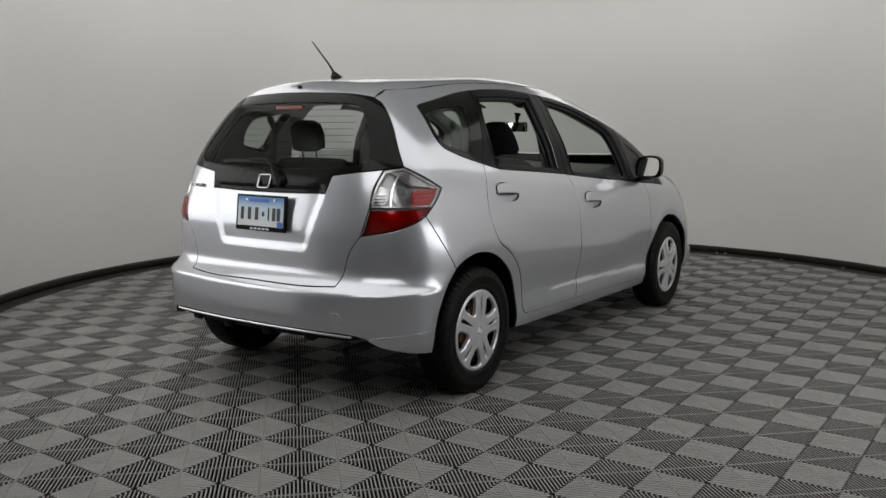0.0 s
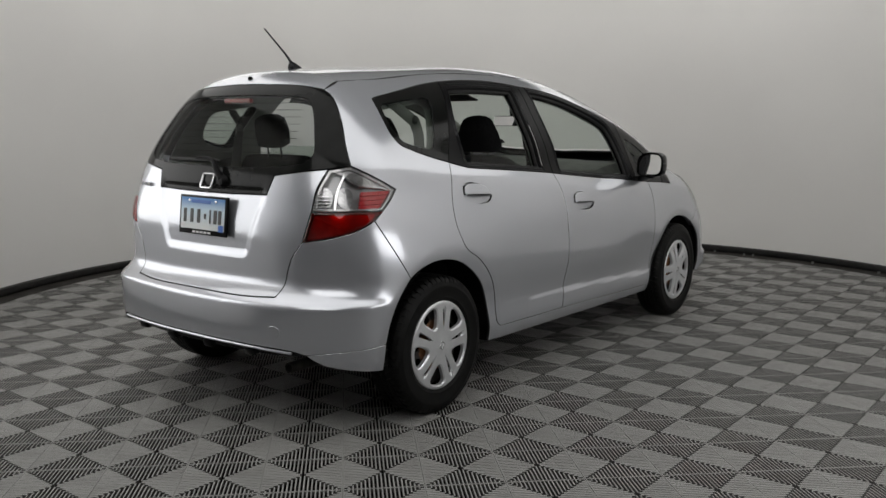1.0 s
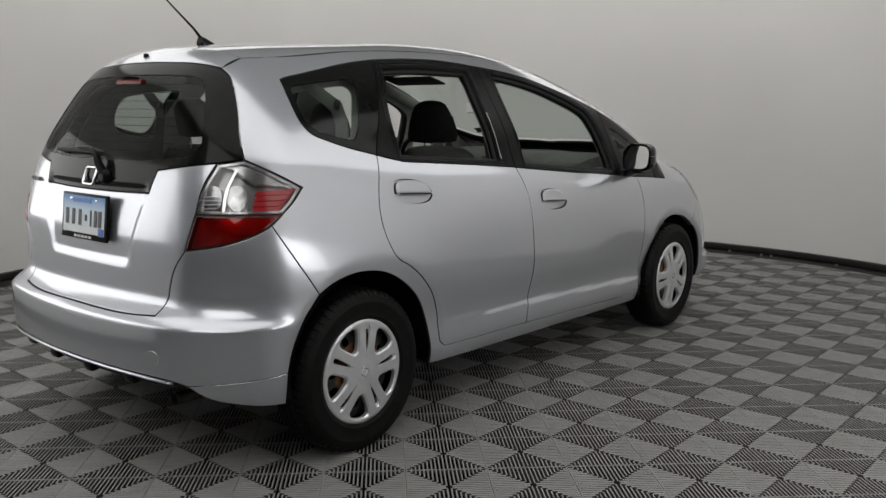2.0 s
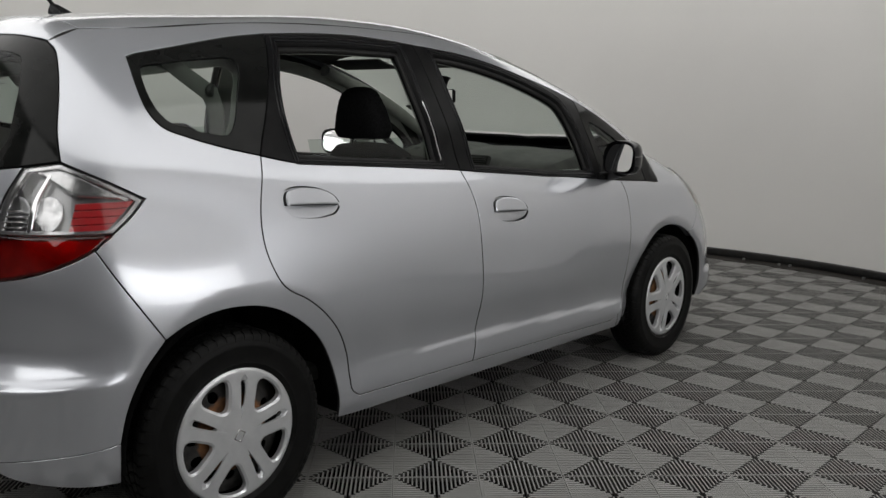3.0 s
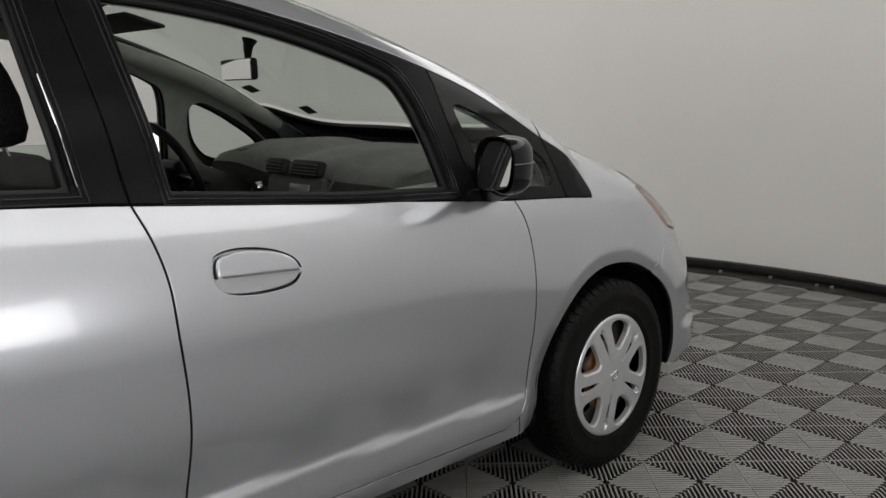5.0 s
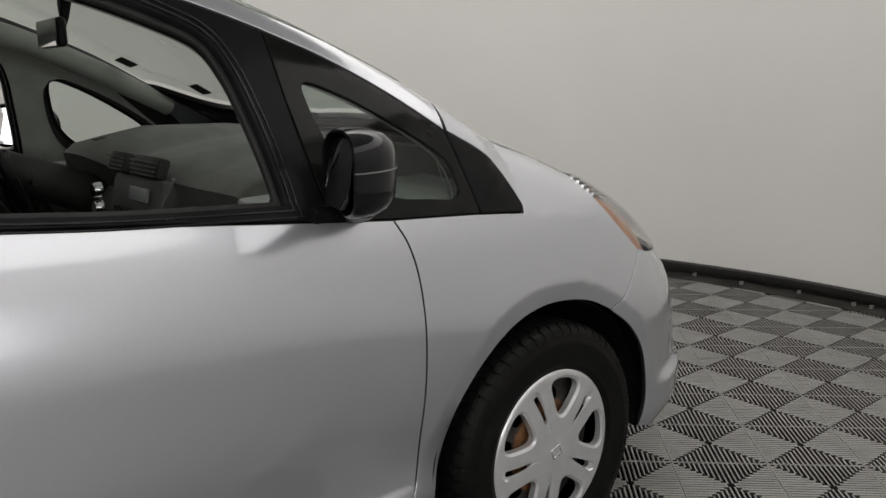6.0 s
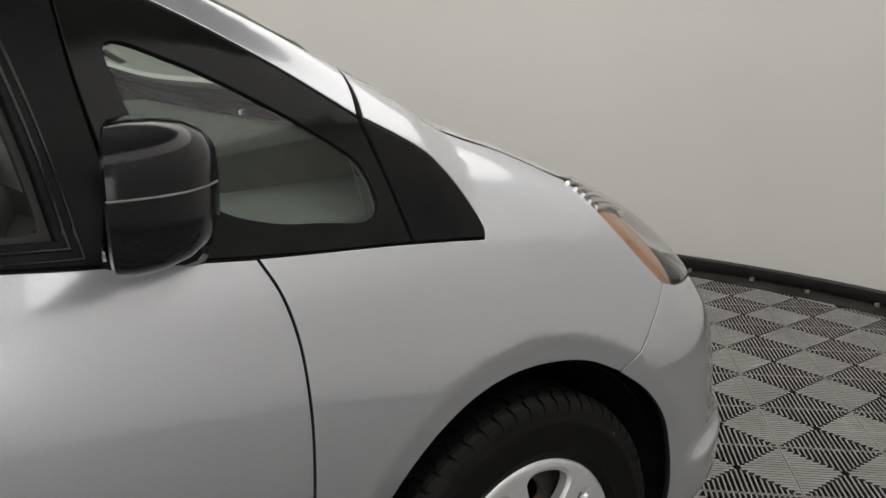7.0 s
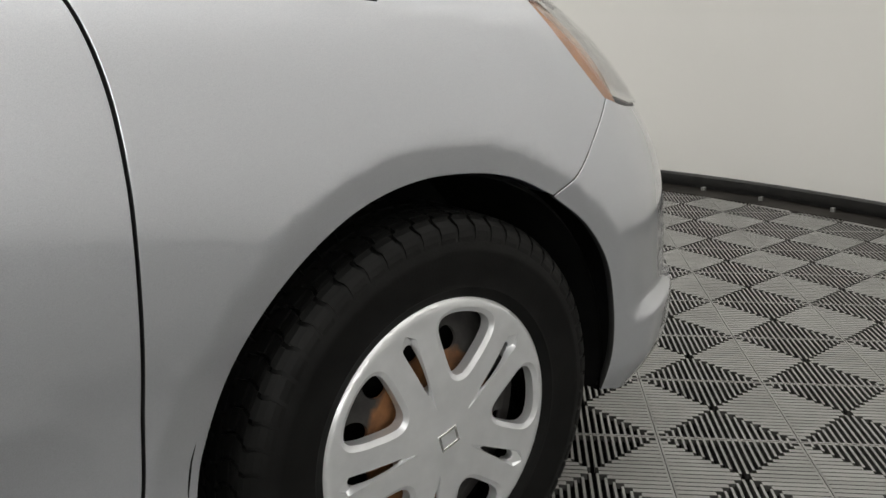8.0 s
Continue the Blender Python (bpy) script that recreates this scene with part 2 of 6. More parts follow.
def smooth_run(points, step=0.012):
    """Points along a smooth curve through the given ones."""
    p = np.asarray(points, float)
    if len(p) == 2:
        n = max(2, int(np.linalg.norm(p[1] - p[0]) / step) + 1)
        return p[0] + np.linspace(0, 1, n)[:, None] * (p[1] - p[0])
    q = np.vstack([2 * p[0] - p[1], p, 2 * p[-1] - p[-2]])
    out = []
    for i in range(1, len(q) - 2):
        n = max(2, int(np.linalg.norm(q[i + 1] - q[i]) / step) + 1)
        u = np.linspace(0, 1, n, endpoint=False)[:, None]
        t = [0.0]
        for a, b in ((i - 1, i), (i, i + 1), (i + 1, i + 2)):
            t.append(t[-1] + max(np.linalg.norm(q[b] - q[a]), 1e-6) ** 0.5)
        x = t[1] + u * (t[2] - t[1])
        a1 = ((t[1] - x) * q[i - 1] + (x - t[0]) * q[i]) / (t[1] - t[0])
        a2 = ((t[2] - x) * q[i] + (x - t[1]) * q[i + 1]) / (t[2] - t[1])
        a3 = ((t[3] - x) * q[i + 1] + (x - t[2]) * q[i + 2]) / (t[3] - t[2])
        b1 = ((t[2] - x) * a1 + (x - t[0]) * a2) / (t[2] - t[0])
        b2 = ((t[3] - x) * a2 + (x - t[1]) * a3) / (t[3] - t[1])
        out.append(((t[2] - x) * b1 + (x - t[1]) * b2) / (t[2] - t[1]))
    return np.vstack(out + [p[-1:]])


def loop(*runs, step=0.012):
    """A closed outline of smooth runs that meet in corners."""
    out = np.vstack([smooth_run(r, step)[:-1] for r in runs])
    keep = np.linalg.norm(out - np.roll(out, 1, 0), axis=1) > 1e-5
    out = out[keep]
    x, y = out[:, 0], out[:, 1]
    return out if (x * np.roll(y, -1) - y * np.roll(x, -1)).sum() > 0 else out[::-1]


def ring_loop(points, step=0.012):
    """A closed smooth outline with no corners."""
    p = np.asarray(points, float)
    n = len(p)
    run = smooth_run(np.vstack([p[-2:], p, p[:3]]), step)
    a = np.argmin(np.linalg.norm(run - p[0], axis=1))
    rest = run[a + 1:]
    b = a + 1 + np.argmin(np.linalg.norm(rest[len(rest) // 3:] - p[0], axis=1)) + len(rest) // 3
    out = run[a:b]
    x, y = out[:, 0], out[:, 1]
    return out if (x * np.roll(y, -1) - y * np.roll(x, -1)).sum() > 0 else out[::-1]


def pull_in(p, d):
    """A closed outline drawn in by d."""
    e = np.roll(p, -1, 0) - p
    e /= np.maximum(np.linalg.norm(e, axis=1, keepdims=True), 1e-9)
    n = np.stack([-e[:, 1], e[:, 0]], 1)
    m = n + np.roll(n, 1, 0)
    k = np.clip(2 / np.maximum((m * m).sum(1), 1e-3), 0, 2.2)
    return p + d * m * k[:, None] / 1.0


def inside(poly, pts):
    x, y = pts[:, 0], pts[:, 1]
    a, b = poly, np.roll(poly, -1, 0)
    hit = np.zeros(len(pts), bool)
    for (x0, y0), (x1, y1) in zip(a, b):
        if y0 != y1:
            hit ^= ((y0 > y) != (y1 > y)) & (x < (x1 - x0) * (y - y0) / (y1 - y0) + x0)
    return hit


def pressed(outline, lay, holes, step, gap, edge, depth, mid, lift, drop, creases=()):
    """Places, normals and faces of a pressed panel."""
    loops = [outline] + [h[::-1] for h in holes]
    rims, cores = [pull_in(l, gap) for l in loops], [pull_in(l, gap + edge) for l in loops]
    if mid is not None:
        for l, r, c in zip(loops, rims, cores):
            on = abs(l[:, 0] - mid) < 1e-6
            r[on, 0] = mid
            c[on, 0] = mid
    flat, edges, faces_in = [], [], 0
    for c in cores:
        n = len(flat)
        flat += [Vector(v) for v in c]
        edges += [(n + i, n + (i + 1) % len(c)) for i in range(len(c))]
    for c in creases:
        n = len(flat)
        flat += [Vector(v) for v in c]
        edges += [(n + i, n + i + 1) for i in range(len(c) - 1)]
    lo, hi = outline.min(0), outline.max(0)
    gx, gy = np.meshgrid(np.arange(lo[0], hi[0], step), np.arange(lo[1], hi[1], step * 0.87))
    gx = gx + (np.arange(gx.shape[0]) % 2)[:, None] * step / 2
    grid = np.stack([gx.ravel(), gy.ravel()], 1)
    ok = inside(cores[0], grid)
    for c in cores[1:]:
        ok &= ~inside(c, grid)
    grid = grid[ok]
    if len(grid):
        border = np.vstack(list(cores) + [c for c in creases])
        near = np.concatenate([np.min(((g[:, None] - border[None, ::2]) ** 2).sum(2), axis=1) ** 0.5 for g in np.array_split(grid, max(1, len(grid) // 400))])
        grid = grid[near > 0.45 * step]
        flat += [Vector(v) for v in grid]
    pts2, _, tris, _, _, _ = geometry.delaunay_2d_cdt(flat, edges, [], 0, 1e-7)
    uv = np.array([tuple(v) for v in pts2])
    mids = np.array([uv[list(f)].mean(0) for f in tris])
    ok = inside(cores[0], mids)
    for c in cores[1:]:
        ok &= ~inside(c, mids)
    tris = [f for f, k in zip(tris, ok) if k]
    place, normal = lay(uv)
    place = place + lift * normal
    verts, norms, faces, flange = [place], [normal], [tuple(f) for f in tris], []
    n, first = len(uv), 0
    for l, r, c in zip(loops, rims, cores):
        pc, nc = lay(c)
        pr, nr = lay(r)
        pc, pr = pc + lift * nc, pr + lift * nr
        out = pr - pc
        out -= (out * nr).sum(1, keepdims=True) * nr
        out /= np.maximum(np.linalg.norm(out, axis=1, keepdims=True), 1e-9)
        k = len(c)
        tilt = nr + 1.1 * out
        tilt /= np.linalg.norm(tilt, axis=1, keepdims=True)
        verts += [pr - drop * nr, pr - depth * nr]
        norms += [tilt, out]
        for i in range(k):
            j = (i + 1) % k
            if mid is not None and abs(l[i, 0] - mid) < 1e-6 and abs(l[j, 0] - mid) < 1e-6:
                continue
            faces.append((first + i, n + i, n + j, first + j))
            flange.append((n + i, n + k + i, n + k + j, n + j))
        n += 2 * k
        first += k
    deep = len(faces)
    faces = faces + flange
    verts, norms = np.vstack(verts), np.vstack(norms)
    # outward faces
    f0 = np.array([f[:3] for f in faces])
    fn = np.cross(verts[f0[:, 1]] - verts[f0[:, 0]], verts[f0[:, 2]] - verts[f0[:, 0]])
    turn = (fn * norms[f0].sum(1)).sum(1) < 0
    faces = [f[::-1] if w else f for f, w in zip(faces, turn)]
    return verts, norms, faces, deep


PRESSED = {}


def sheet(name, outline, lay, mat, parent, holes=(), label="", step=0.03, gap=0.0024, edge=0.0014, depth=0.014, mid=None, both=False, side=1, lift=0.0, drop=0.0009, creases=()):
    """A pressed panel: an outline laid on a form, with rounded edges and a rim. lay(uv) gives places and normals.
    mid: u of the middle line, where a half has no edge; both: the mirrored half joins it; side -1: mirrored."""
    key = (outline.tobytes(), step, gap, edge, depth, mid, lift, drop, name)
    if key not in PRESSED:
        PRESSED[key] = pressed(outline, lay, holes, step, gap, edge, depth, mid, lift, drop, creases)
    verts, norms, faces, deep = PRESSED[key]
    one = len(faces)
    flip = np.array([-1.0, 1, 1])
    if both:
        k = len(verts)
        faces = faces + [tuple(k + i for i in reversed(f)) for f in faces]
        verts, norms = np.vstack([verts, verts * flip]), np.vstack([norms, norms * flip])
    elif side < 0:
        faces = [tuple(reversed(f)) for f in faces]
        verts, norms = verts * flip, norms * flip
    me = bpy.data.meshes.new(name)
    me.from_pydata(verts.tolist(), [], faces)
    me.polygons.foreach_set("use_smooth", [True] * len(me.polygons))
    me.update()
    if creases:
        me.set_sharp_from_angle(angle=radians(22))
    else:
        me.normals_split_custom_set_from_vertices([tuple(v) for v in norms])
    me.materials.append(mat)
    if mat is PAINT and depth > 0.008:
        # the flange behind the painted edge is dark
        me.materials.append(SEAL)
        index = (np.arange(len(faces)) % one >= deep).astype(int)
        me.polygons.foreach_set("material_index", index.tolist())
    ob = new(name, me)
    if parent:
        ob.parent = parent
    return tagged(ob, label)


def rounded(y0, z0, y1, z1, r, step=0.006):
    """A rounded rectangle."""
    out = []
    for cx, cy, a in ((y1 - r, z1 - r, 0), (y0 + r, z1 - r, 90), (y0 + r, z0 + r, 180), (y1 - r, z0 + r, 270)):
        out += [(cx + r * math.cos(radians(a + k)), cy + r * math.sin(radians(a + k))) for k in range(0, 91, 15)]
    return np.array(out)


# ---- the booth: a round white cloth wall, open to the hall behind the camera ----
BOOTH_X, BOOTH_Y, BOOTH_A, BOOTH_B = 0.03, 1.73, 3.67, 3.67
OPEN_FROM, OPEN_TO = -33, 262  # the wall runs between these turns, in degrees


def booth(a, out=0.0, z=0.0):
    return Vector((BOOTH_X + (BOOTH_A + out) * math.cos(a), BOOTH_Y + (BOOTH_B + out) * math.sin(a), z))


def swept(bm, section, steps=140):
    """A closed section (out, z) swept along the round wall."""
    rings = [[bm.verts.new(booth(a, o, z)) for o, z in section] for a in np.linspace(radians(OPEN_FROM), radians(OPEN_TO), steps)]
    n = len(section)
    for a, b in zip(rings, rings[1:]):
        for k in range(n):
            bm.faces.new((a[k], b[k], b[(k + 1) % n], a[(k + 1) % n]))
    bm.faces.new(rings[0])
    bm.faces.new(list(reversed(rings[-1])))
    return bm


tagged(link("wall_booth", swept(bmesh.new(), [(0, 0.066), (0.06, 0.066), (0.06, 2.90), (0, 2.90)]), CLOTH, smooth=True),
       "round white stretched cloth booth wall", "wall", kind="structure")
tagged(link("trim", swept(bmesh.new(), [(-0.024, 0.026), (-0.026, 0.036), (-0.026, 0.062), (-0.020, 0.069), (0.055, 0.069), (0.055, 0.026)]), RAIL, smooth=True),
       "black rail along the foot of the cloth wall", "trim", kind="structure")
tagged(link("baseboard", swept(bmesh.new(), [(0.01, -0.01), (0.05, -0.01), (0.05, 0.034), (0.01, 0.034)]), RAIL, smooth=True),
       "black recessed base under the wall rail", "baseboard", kind="structure")
tagged(link("pavement", swept(bmesh.new(), [(-0.145, -0.02), (0.02, -0.02), (0.02, 0.003), (-0.145, 0.003)]), EDGING, smooth=True),
       "dark edging strip between floor tiles and wall", "floor edging", kind="structure")

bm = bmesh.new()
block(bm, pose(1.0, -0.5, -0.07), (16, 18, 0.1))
tagged(link("ground", bm, SHADED_SLAB), "slab under the tiles, near-black with the shade of the gaps", "floor", kind="structure")
bm = bmesh.new()
block(bm, pose(1.0, -0.5, 3.3), (12.4, 14.4, 0.12))
tagged(link("ceiling", bm, CEILING), "plain white ceiling over the booth", "ceiling", kind="structure")
for name, m, size in (("wall_north", pose(1, 6.7, 1.6), (12.4, 0.15, 3.4)), ("wall_south", pose(1, -7.6, 1.6), (12.4, 0.15, 3.4)),
                      ("wall_west", pose(-5.2, -0.5, 1.6), (0.15, 14.0, 3.4)), ("wall_east", pose(7.1, -0.5, 1.6), (0.15, 14.0, 3.4))):
    bm = bmesh.new()
    block(bm, m, size)
    tagged(link(name, bm, HALL), "plain pale hall wall", "wall", kind="structure")

# broad ring light hung over the booth: a glowing white diffuser in a frame
ring_light = tagged(new("ceiling_light"), "broad white ring light hung over the booth", "lamp")
for name, section, mat in (("diffuser", ((0.58, 2.785), (0.96, 2.785), (0.96, 2.795), (0.58, 2.795)), RING_GLOW), ("inner_frame", ((0.57, 2.775), (0.58, 2.775), (0.58, 2.84), (0.57, 2.84)), CEILING),
                           ("outer_frame", ((0.96, 2.775), (0.97, 2.775), (0.97, 2.84), (0.96, 2.84)), CEILING), ("back_sheet", ((0.58, 2.82), (0.96, 2.82), (0.96, 2.835), (0.58, 2.835)), CEILING)):
    bm = bmesh.new()
    rings = [[bm.verts.new((BOOTH_X + BOOTH_A * r * math.cos(a), BOOTH_Y + BOOTH_B * r * math.sin(a), z)) for r, z in section] for a in np.linspace(0, 2 * math.pi, 96, endpoint=False)]
    for a, b in zip(rings, rings[1:] + rings[:1]):
        for k in range(4):
            bm.faces.new((a[k], b[k], b[(k + 1) % 4], a[(k + 1) % 4]))
    bmesh.ops.recalc_face_normals(bm, faces=bm.faces)
    part(name, bm, mat, ring_light, smooth=False)
for k in range(6):
    a = math.radians(60 * k + 20)
    part("hanger", tube(bmesh.new(), [(BOOTH_X + BOOTH_A * 0.88 * math.cos(a), BOOTH_Y + BOOTH_B * 0.88 * math.sin(a), z) for z in (2.83, 3.25)], 0.004, 6), CEILING, ring_light)

# tall light panels curved along the wall on both sides of the entry, above head height
for from_, to, low, tall in ((-33, 3, 0.80, 0.80), (224, 260, 0.74, 1.0)):
    panel = tagged(new("light_panel"), "long curved white light panel fixed on the booth wall", "lamp", group="booth light panels")
    turns = np.linspace(radians(from_), radians(to), 40)
    for name, section, mat in (("diffuser", ((-0.10, low), (-0.09, low), (-0.09, low + tall), (-0.10, low + tall)), SIDE_GLOW if to < 90 else PANEL_GLOW), ("housing", ((-0.09, low - 0.02), (-0.005, low - 0.02), (-0.005, low + tall + 0.02), (-0.09, low + tall + 0.02)), CEILING),
                               ("lower_rim", ((-0.115, low - 0.02), (-0.091, low - 0.02), (-0.091, low - 0.002), (-0.115, low - 0.002)), CEILING), ("upper_rim", ((-0.115, low + tall + 0.002), (-0.091, low + tall + 0.002), (-0.091, low + tall + 0.02), (-0.115, low + tall + 0.02)), CEILING)):
        bm = bmesh.new()
        rings = [[bm.verts.new(booth(a, o, z)) for o, z in section] for a in turns]
        for a, b in zip(rings, rings[1:]):
            for k in range(4):
                bm.faces.new((a[k], b[k], b[(k + 1) % 4], a[(k + 1) % 4]))
        bm.faces.new(rings[0])
        bm.faces.new(list(reversed(rings[-1])))
        bmesh.ops.recalc_face_normals(bm, faces=bm.faces)
        part(name, bm, mat, panel, smooth=False)

# a lamp under the hall ceiling lights the entry
hall_light = bpy.data.lights.new("hall_light", "AREA")
hall_light.shape, hall_light.size, hall_light.size_y, hall_light.energy, hall_light.color = "RECTANGLE", 4.0, 2.4, 42, (1.0, 0.985, 0.965)
new("hall_light", hall_light).matrix_world = pose(1.9, -3.3, 3.2)

# small clips along the foot of the wall
bm = bmesh.new()
block(bm, pose(0, 0, 0.009), (0.020, 0.015, 0.018), 0.003)
block(bm, pose(0, 0.009, 0.014), (0.009, 0.014, 0.008), 0.002)
clip = tagged(link("floor_clip", bm, CLIP), "small grey plastic clip on the dark floor edging", "clip", "clips along the wall")
for k, deg in enumerate((65.2, 75.1, 84.3, 85.6, 90.3, 95.2, 99.7, 104.6)):
    p = booth(radians(deg), -0.06 - 0.02 * math.sin(3 * k))
    m = pose(p.x, p.y, 0.003, 0, 0, deg - 90 + 7 * math.sin(5 * k))
    if k:
        copy_thing(clip, m)
    else:
        clip.matrix_world = m


# ---- the car's outer skin: one smooth closed form that every panel is laid on ----
def mono(xs, ys, x):
    """Smooth curve through knots with no overshoot."""
    xs, ys, x = np.asarray(xs, float), np.asarray(ys, float), np.asarray(x, float)
    h, d = np.diff(xs), np.diff(ys) / np.diff(xs)
    m = np.r_[d[0], (d[:-1] + d[1:]) / 2, d[-1]]
    flat = d[:-1] * d[1:] <= 0
    m[1:-1][flat] = 0
    m[1:-1] = np.sign(m[1:-1]) * np.minimum(abs(m[1:-1]), 3 * np.minimum(abs(d[:-1]), abs(d[1:])))
    i = np.clip(np.searchsorted(xs, x) - 1, 0, len(h) - 1)
    u = np.clip((x - xs[i]) / h[i], -0.5, 1.5)
    low, high = x < xs[0], x > xs[-1]
    a, b = u * u * (3 - 2 * u), u * u * (u - 1)
    y = ys[i] * (1 - a) + ys[i + 1] * a + h[i] * (m[i] * (u - 2 * u * u + u ** 3) + m[i + 1] * b)
    return np.where(low, ys[0] + (x - xs[0]) * m[0], np.where(high, ys[-1] + (x - xs[-1]) * m[-1], y))


def belt(y):
    return 1.093 - 0.0935 * y


SIDE_V = (0.0, 0.09, 0.18, 0.26, 0.42, 0.58, 0.72, 0.85, 0.94, 1.0, 1.25, 1.6, 2.0)
SIDE = {
    -0.65: (0.74, 0.765, 0.775, 0.775, 0.78, 0.785, 0.775, 0.735, 0.695, 0.670, 0.595, 0.485, 0.360),
    -0.20: (0.775, 0.800, 0.815, 0.824, 0.838, 0.829, 0.798, 0.755, 0.735, 0.718, 0.655, 0.555, 0.440),
    0.10: (0.770, 0.800, 0.812, 0.818, 0.836, 0.834, 0.808, 0.779, 0.757, 0.738, 0.690, 0.610, 0.520),
    0.50: (0.765, 0.800, 0.810, 0.808, 0.829, 0.832, 0.822, 0.795, 0.768, 0.748, 0.708, 0.640, 0.545),
    1.00: (0.765, 0.800, 0.810, 0.806, 0.829, 0.832, 0.826, 0.805, 0.780, 0.760, 0.720, 0.650, 0.560),
    1.60: (0.765, 0.800, 0.810, 0.806, 0.829, 0.834, 0.832, 0.818, 0.797, 0.780, 0.737, 0.665, 0.570),
    2.10: (0.770, 0.800, 0.814, 0.810, 0.824, 0.838, 0.836, 0.824, 0.812, 0.800, 0.755, 0.685, 0.580),
    2.50: (0.780, 0.805, 0.818, 0.826, 0.840, 0.836, 0.824, 0.808, 0.795, 0.785, 0.742, 0.665, 0.560),
    2.90: (0.790, 0.812, 0.824, 0.826, 0.824, 0.820, 0.808, 0.790, 0.777, 0.767, 0.720, 0.630, 0.530),
    3.30: (0.750, 0.770, 0.775, 0.770, 0.750, 0.735, 0.720, 0.700, 0.680, 0.660, 0.600, 0.500, 0.400),
}


def bending(xs):
    """The matrix that turns the knots' values into the second derivatives of the smooth curve through them."""
    h, n = np.diff(xs), len(xs)
    m, r = np.eye(n), np.zeros((n, n))
    for i in range(1, n - 1):
        m[i, i - 1:i + 2] = h[i - 1] / 6, (h[i - 1] + h[i]) / 3, h[i] / 6
        r[i, i - 1:i + 2] = 1 / h[i - 1], -1 / h[i - 1] - 1 / h[i], 1 / h[i]
    return np.linalg.solve(m, r)


def between(xs, x):
    """Weights of the two knots round x and of their second derivatives."""
    i = np.clip(np.searchsorted(xs, x) - 1, 0, len(xs) - 2)
    h = xs[i + 1] - xs[i]
    b = (x - xs[i]) / h
    a = 1 - b
    return i, a, b, (a ** 3 - a) * h * h / 6, (b ** 3 - b) * h * h / 6


KNOT_V, KNOT_Y = np.array(SIDE_V), np.array(list(SIDE))
FORM = np.array(list(SIDE.values()))
FORM_VV = FORM @ bending(KNOT_V).T
BEND_Y = bending(KNOT_Y)


def side_width(y, z):
    """Half the width of the body at a length and a height."""
    b = belt(y)
    turn = 0.08
    bend = np.where(abs(z - b) < turn, (z - b + turn) ** 2 / (4 * turn), np.maximum(z - b, 0))
    v = np.clip(1 + (z - b) / (b - 0.18) + bend * (1 / 0.45 - 1 / (b - 0.18)), -0.15, 2.2)
    shape = np.shape(v)
    i, a0, a1, c0, c1 = between(KNOT_V, np.ravel(v))
    rows = a0 * FORM[:, i] + a1 * FORM[:, i + 1] + c0 * FORM_VV[:, i] + c1 * FORM_VV[:, i + 1]
    bent = BEND_Y @ rows
    i, a0, a1, c0, c1 = between(KNOT_Y, np.clip(np.ravel(y), -0.85, 3.5))
    j = np.arange(len(i))
    wide = (a0 * rows[i, j] + a1 * rows[i + 1, j] + c0 * bent[i, j] + c1 * bent[i + 1, j]).reshape(shape)
    # the pressed line along the foot of the doors
    up = mono((0.5, 1.05, 1.5, 2.05), (0.403, 0.396, 0.380, 0.357), y)
    low = mono((0.5, 1.05, 1.5, 2.05), (0.400, 0.375, 0.361, 0.340), y)
    fade = np.clip((y - 0.46) / 0.25, 0, 1) * np.clip((2.12 - y) / 0.10, 0, 1)
    line = 0.40 * fade * np.clip(up - z, 0, np.maximum(up - low, 0.001)) * np.clip((z - 0.20) / 0.10, 0, 1)
    # the fold that runs on from the foot of the corner window along the fender
    fold = 0.862 - 0.126 * (y - 2.43) - z
    ridge = 0.22 * np.clip((y - 2.36) / 0.08, 0, 1) * np.clip((2.74 - y) / 0.10, 0, 1) * np.clip((z - 0.80) / 0.03, 0, 1) * np.where(abs(fold) < 0.004, -(fold - 0.004) ** 2 / 0.016, np.minimum(fold, 0))
    return wide + line + ridge


def top_height(x, y):
    c = mono((-0.6, -0.35, -0.1, 0.3, 0.75, 1.1, 1.45, 1.8, 2.2, 2.45, 2.7, 3.0, 3.25, 3.45),
             (1.40, 1.460, 1.496, 1.525, 1.545, 1.536, 1.487, 1.384, 1.208, 1.060, 0.965, 0.875, 0.78, 0.66), y)
    k = mono((-0.5, 0.0, 0.6, 1.5, 2.2, 2.6, 3.2), (0.26, 0.20, 0.12, 0.115, 0.12, 0.06, 0.16), y)
    return c - k * x * x


def rear_end(x, z):
    c = mono((0.18, 0.26, 0.33, 0.45, 0.530, 0.548, 0.592, 0.612, 0.65, 0.78, 0.95, 1.08, 1.25, 1.40, 1.47),
             (-0.60, -0.645, -0.675, -0.688, -0.684, -0.674, -0.628, -0.616, -0.612, -0.612, -0.585, -0.545, -0.465, -0.385, -0.33), z)
    c = c + mono((0.2, 0.5, 0.62, 0.9, 1.4), (0.20, 0.18, 0.15, 0.16, 0.20), z) * x * x
    # the shallow well round the number plate
    step = lambda a: np.clip(a, 0, 1) ** 2 * (3 - 2 * np.clip(a, 0, 1))
    well = step((0.345 - 0.32 * np.maximum(0.96 - z, 0) - x) / 0.045 + 0.5) * step((z - 0.695) / 0.045) * step((1.0 - z) / 0.03)
    return c + 0.011 * well


def front_end(x, z):
    c = mono((0.18, 0.3, 0.45, 0.6, 0.72, 0.85, 1.0), (3.30, 3.38, 3.395, 3.365, 3.285, 3.165, 2.95), z)
    return c - 0.31 * x * x - 0.12 * x ** 4


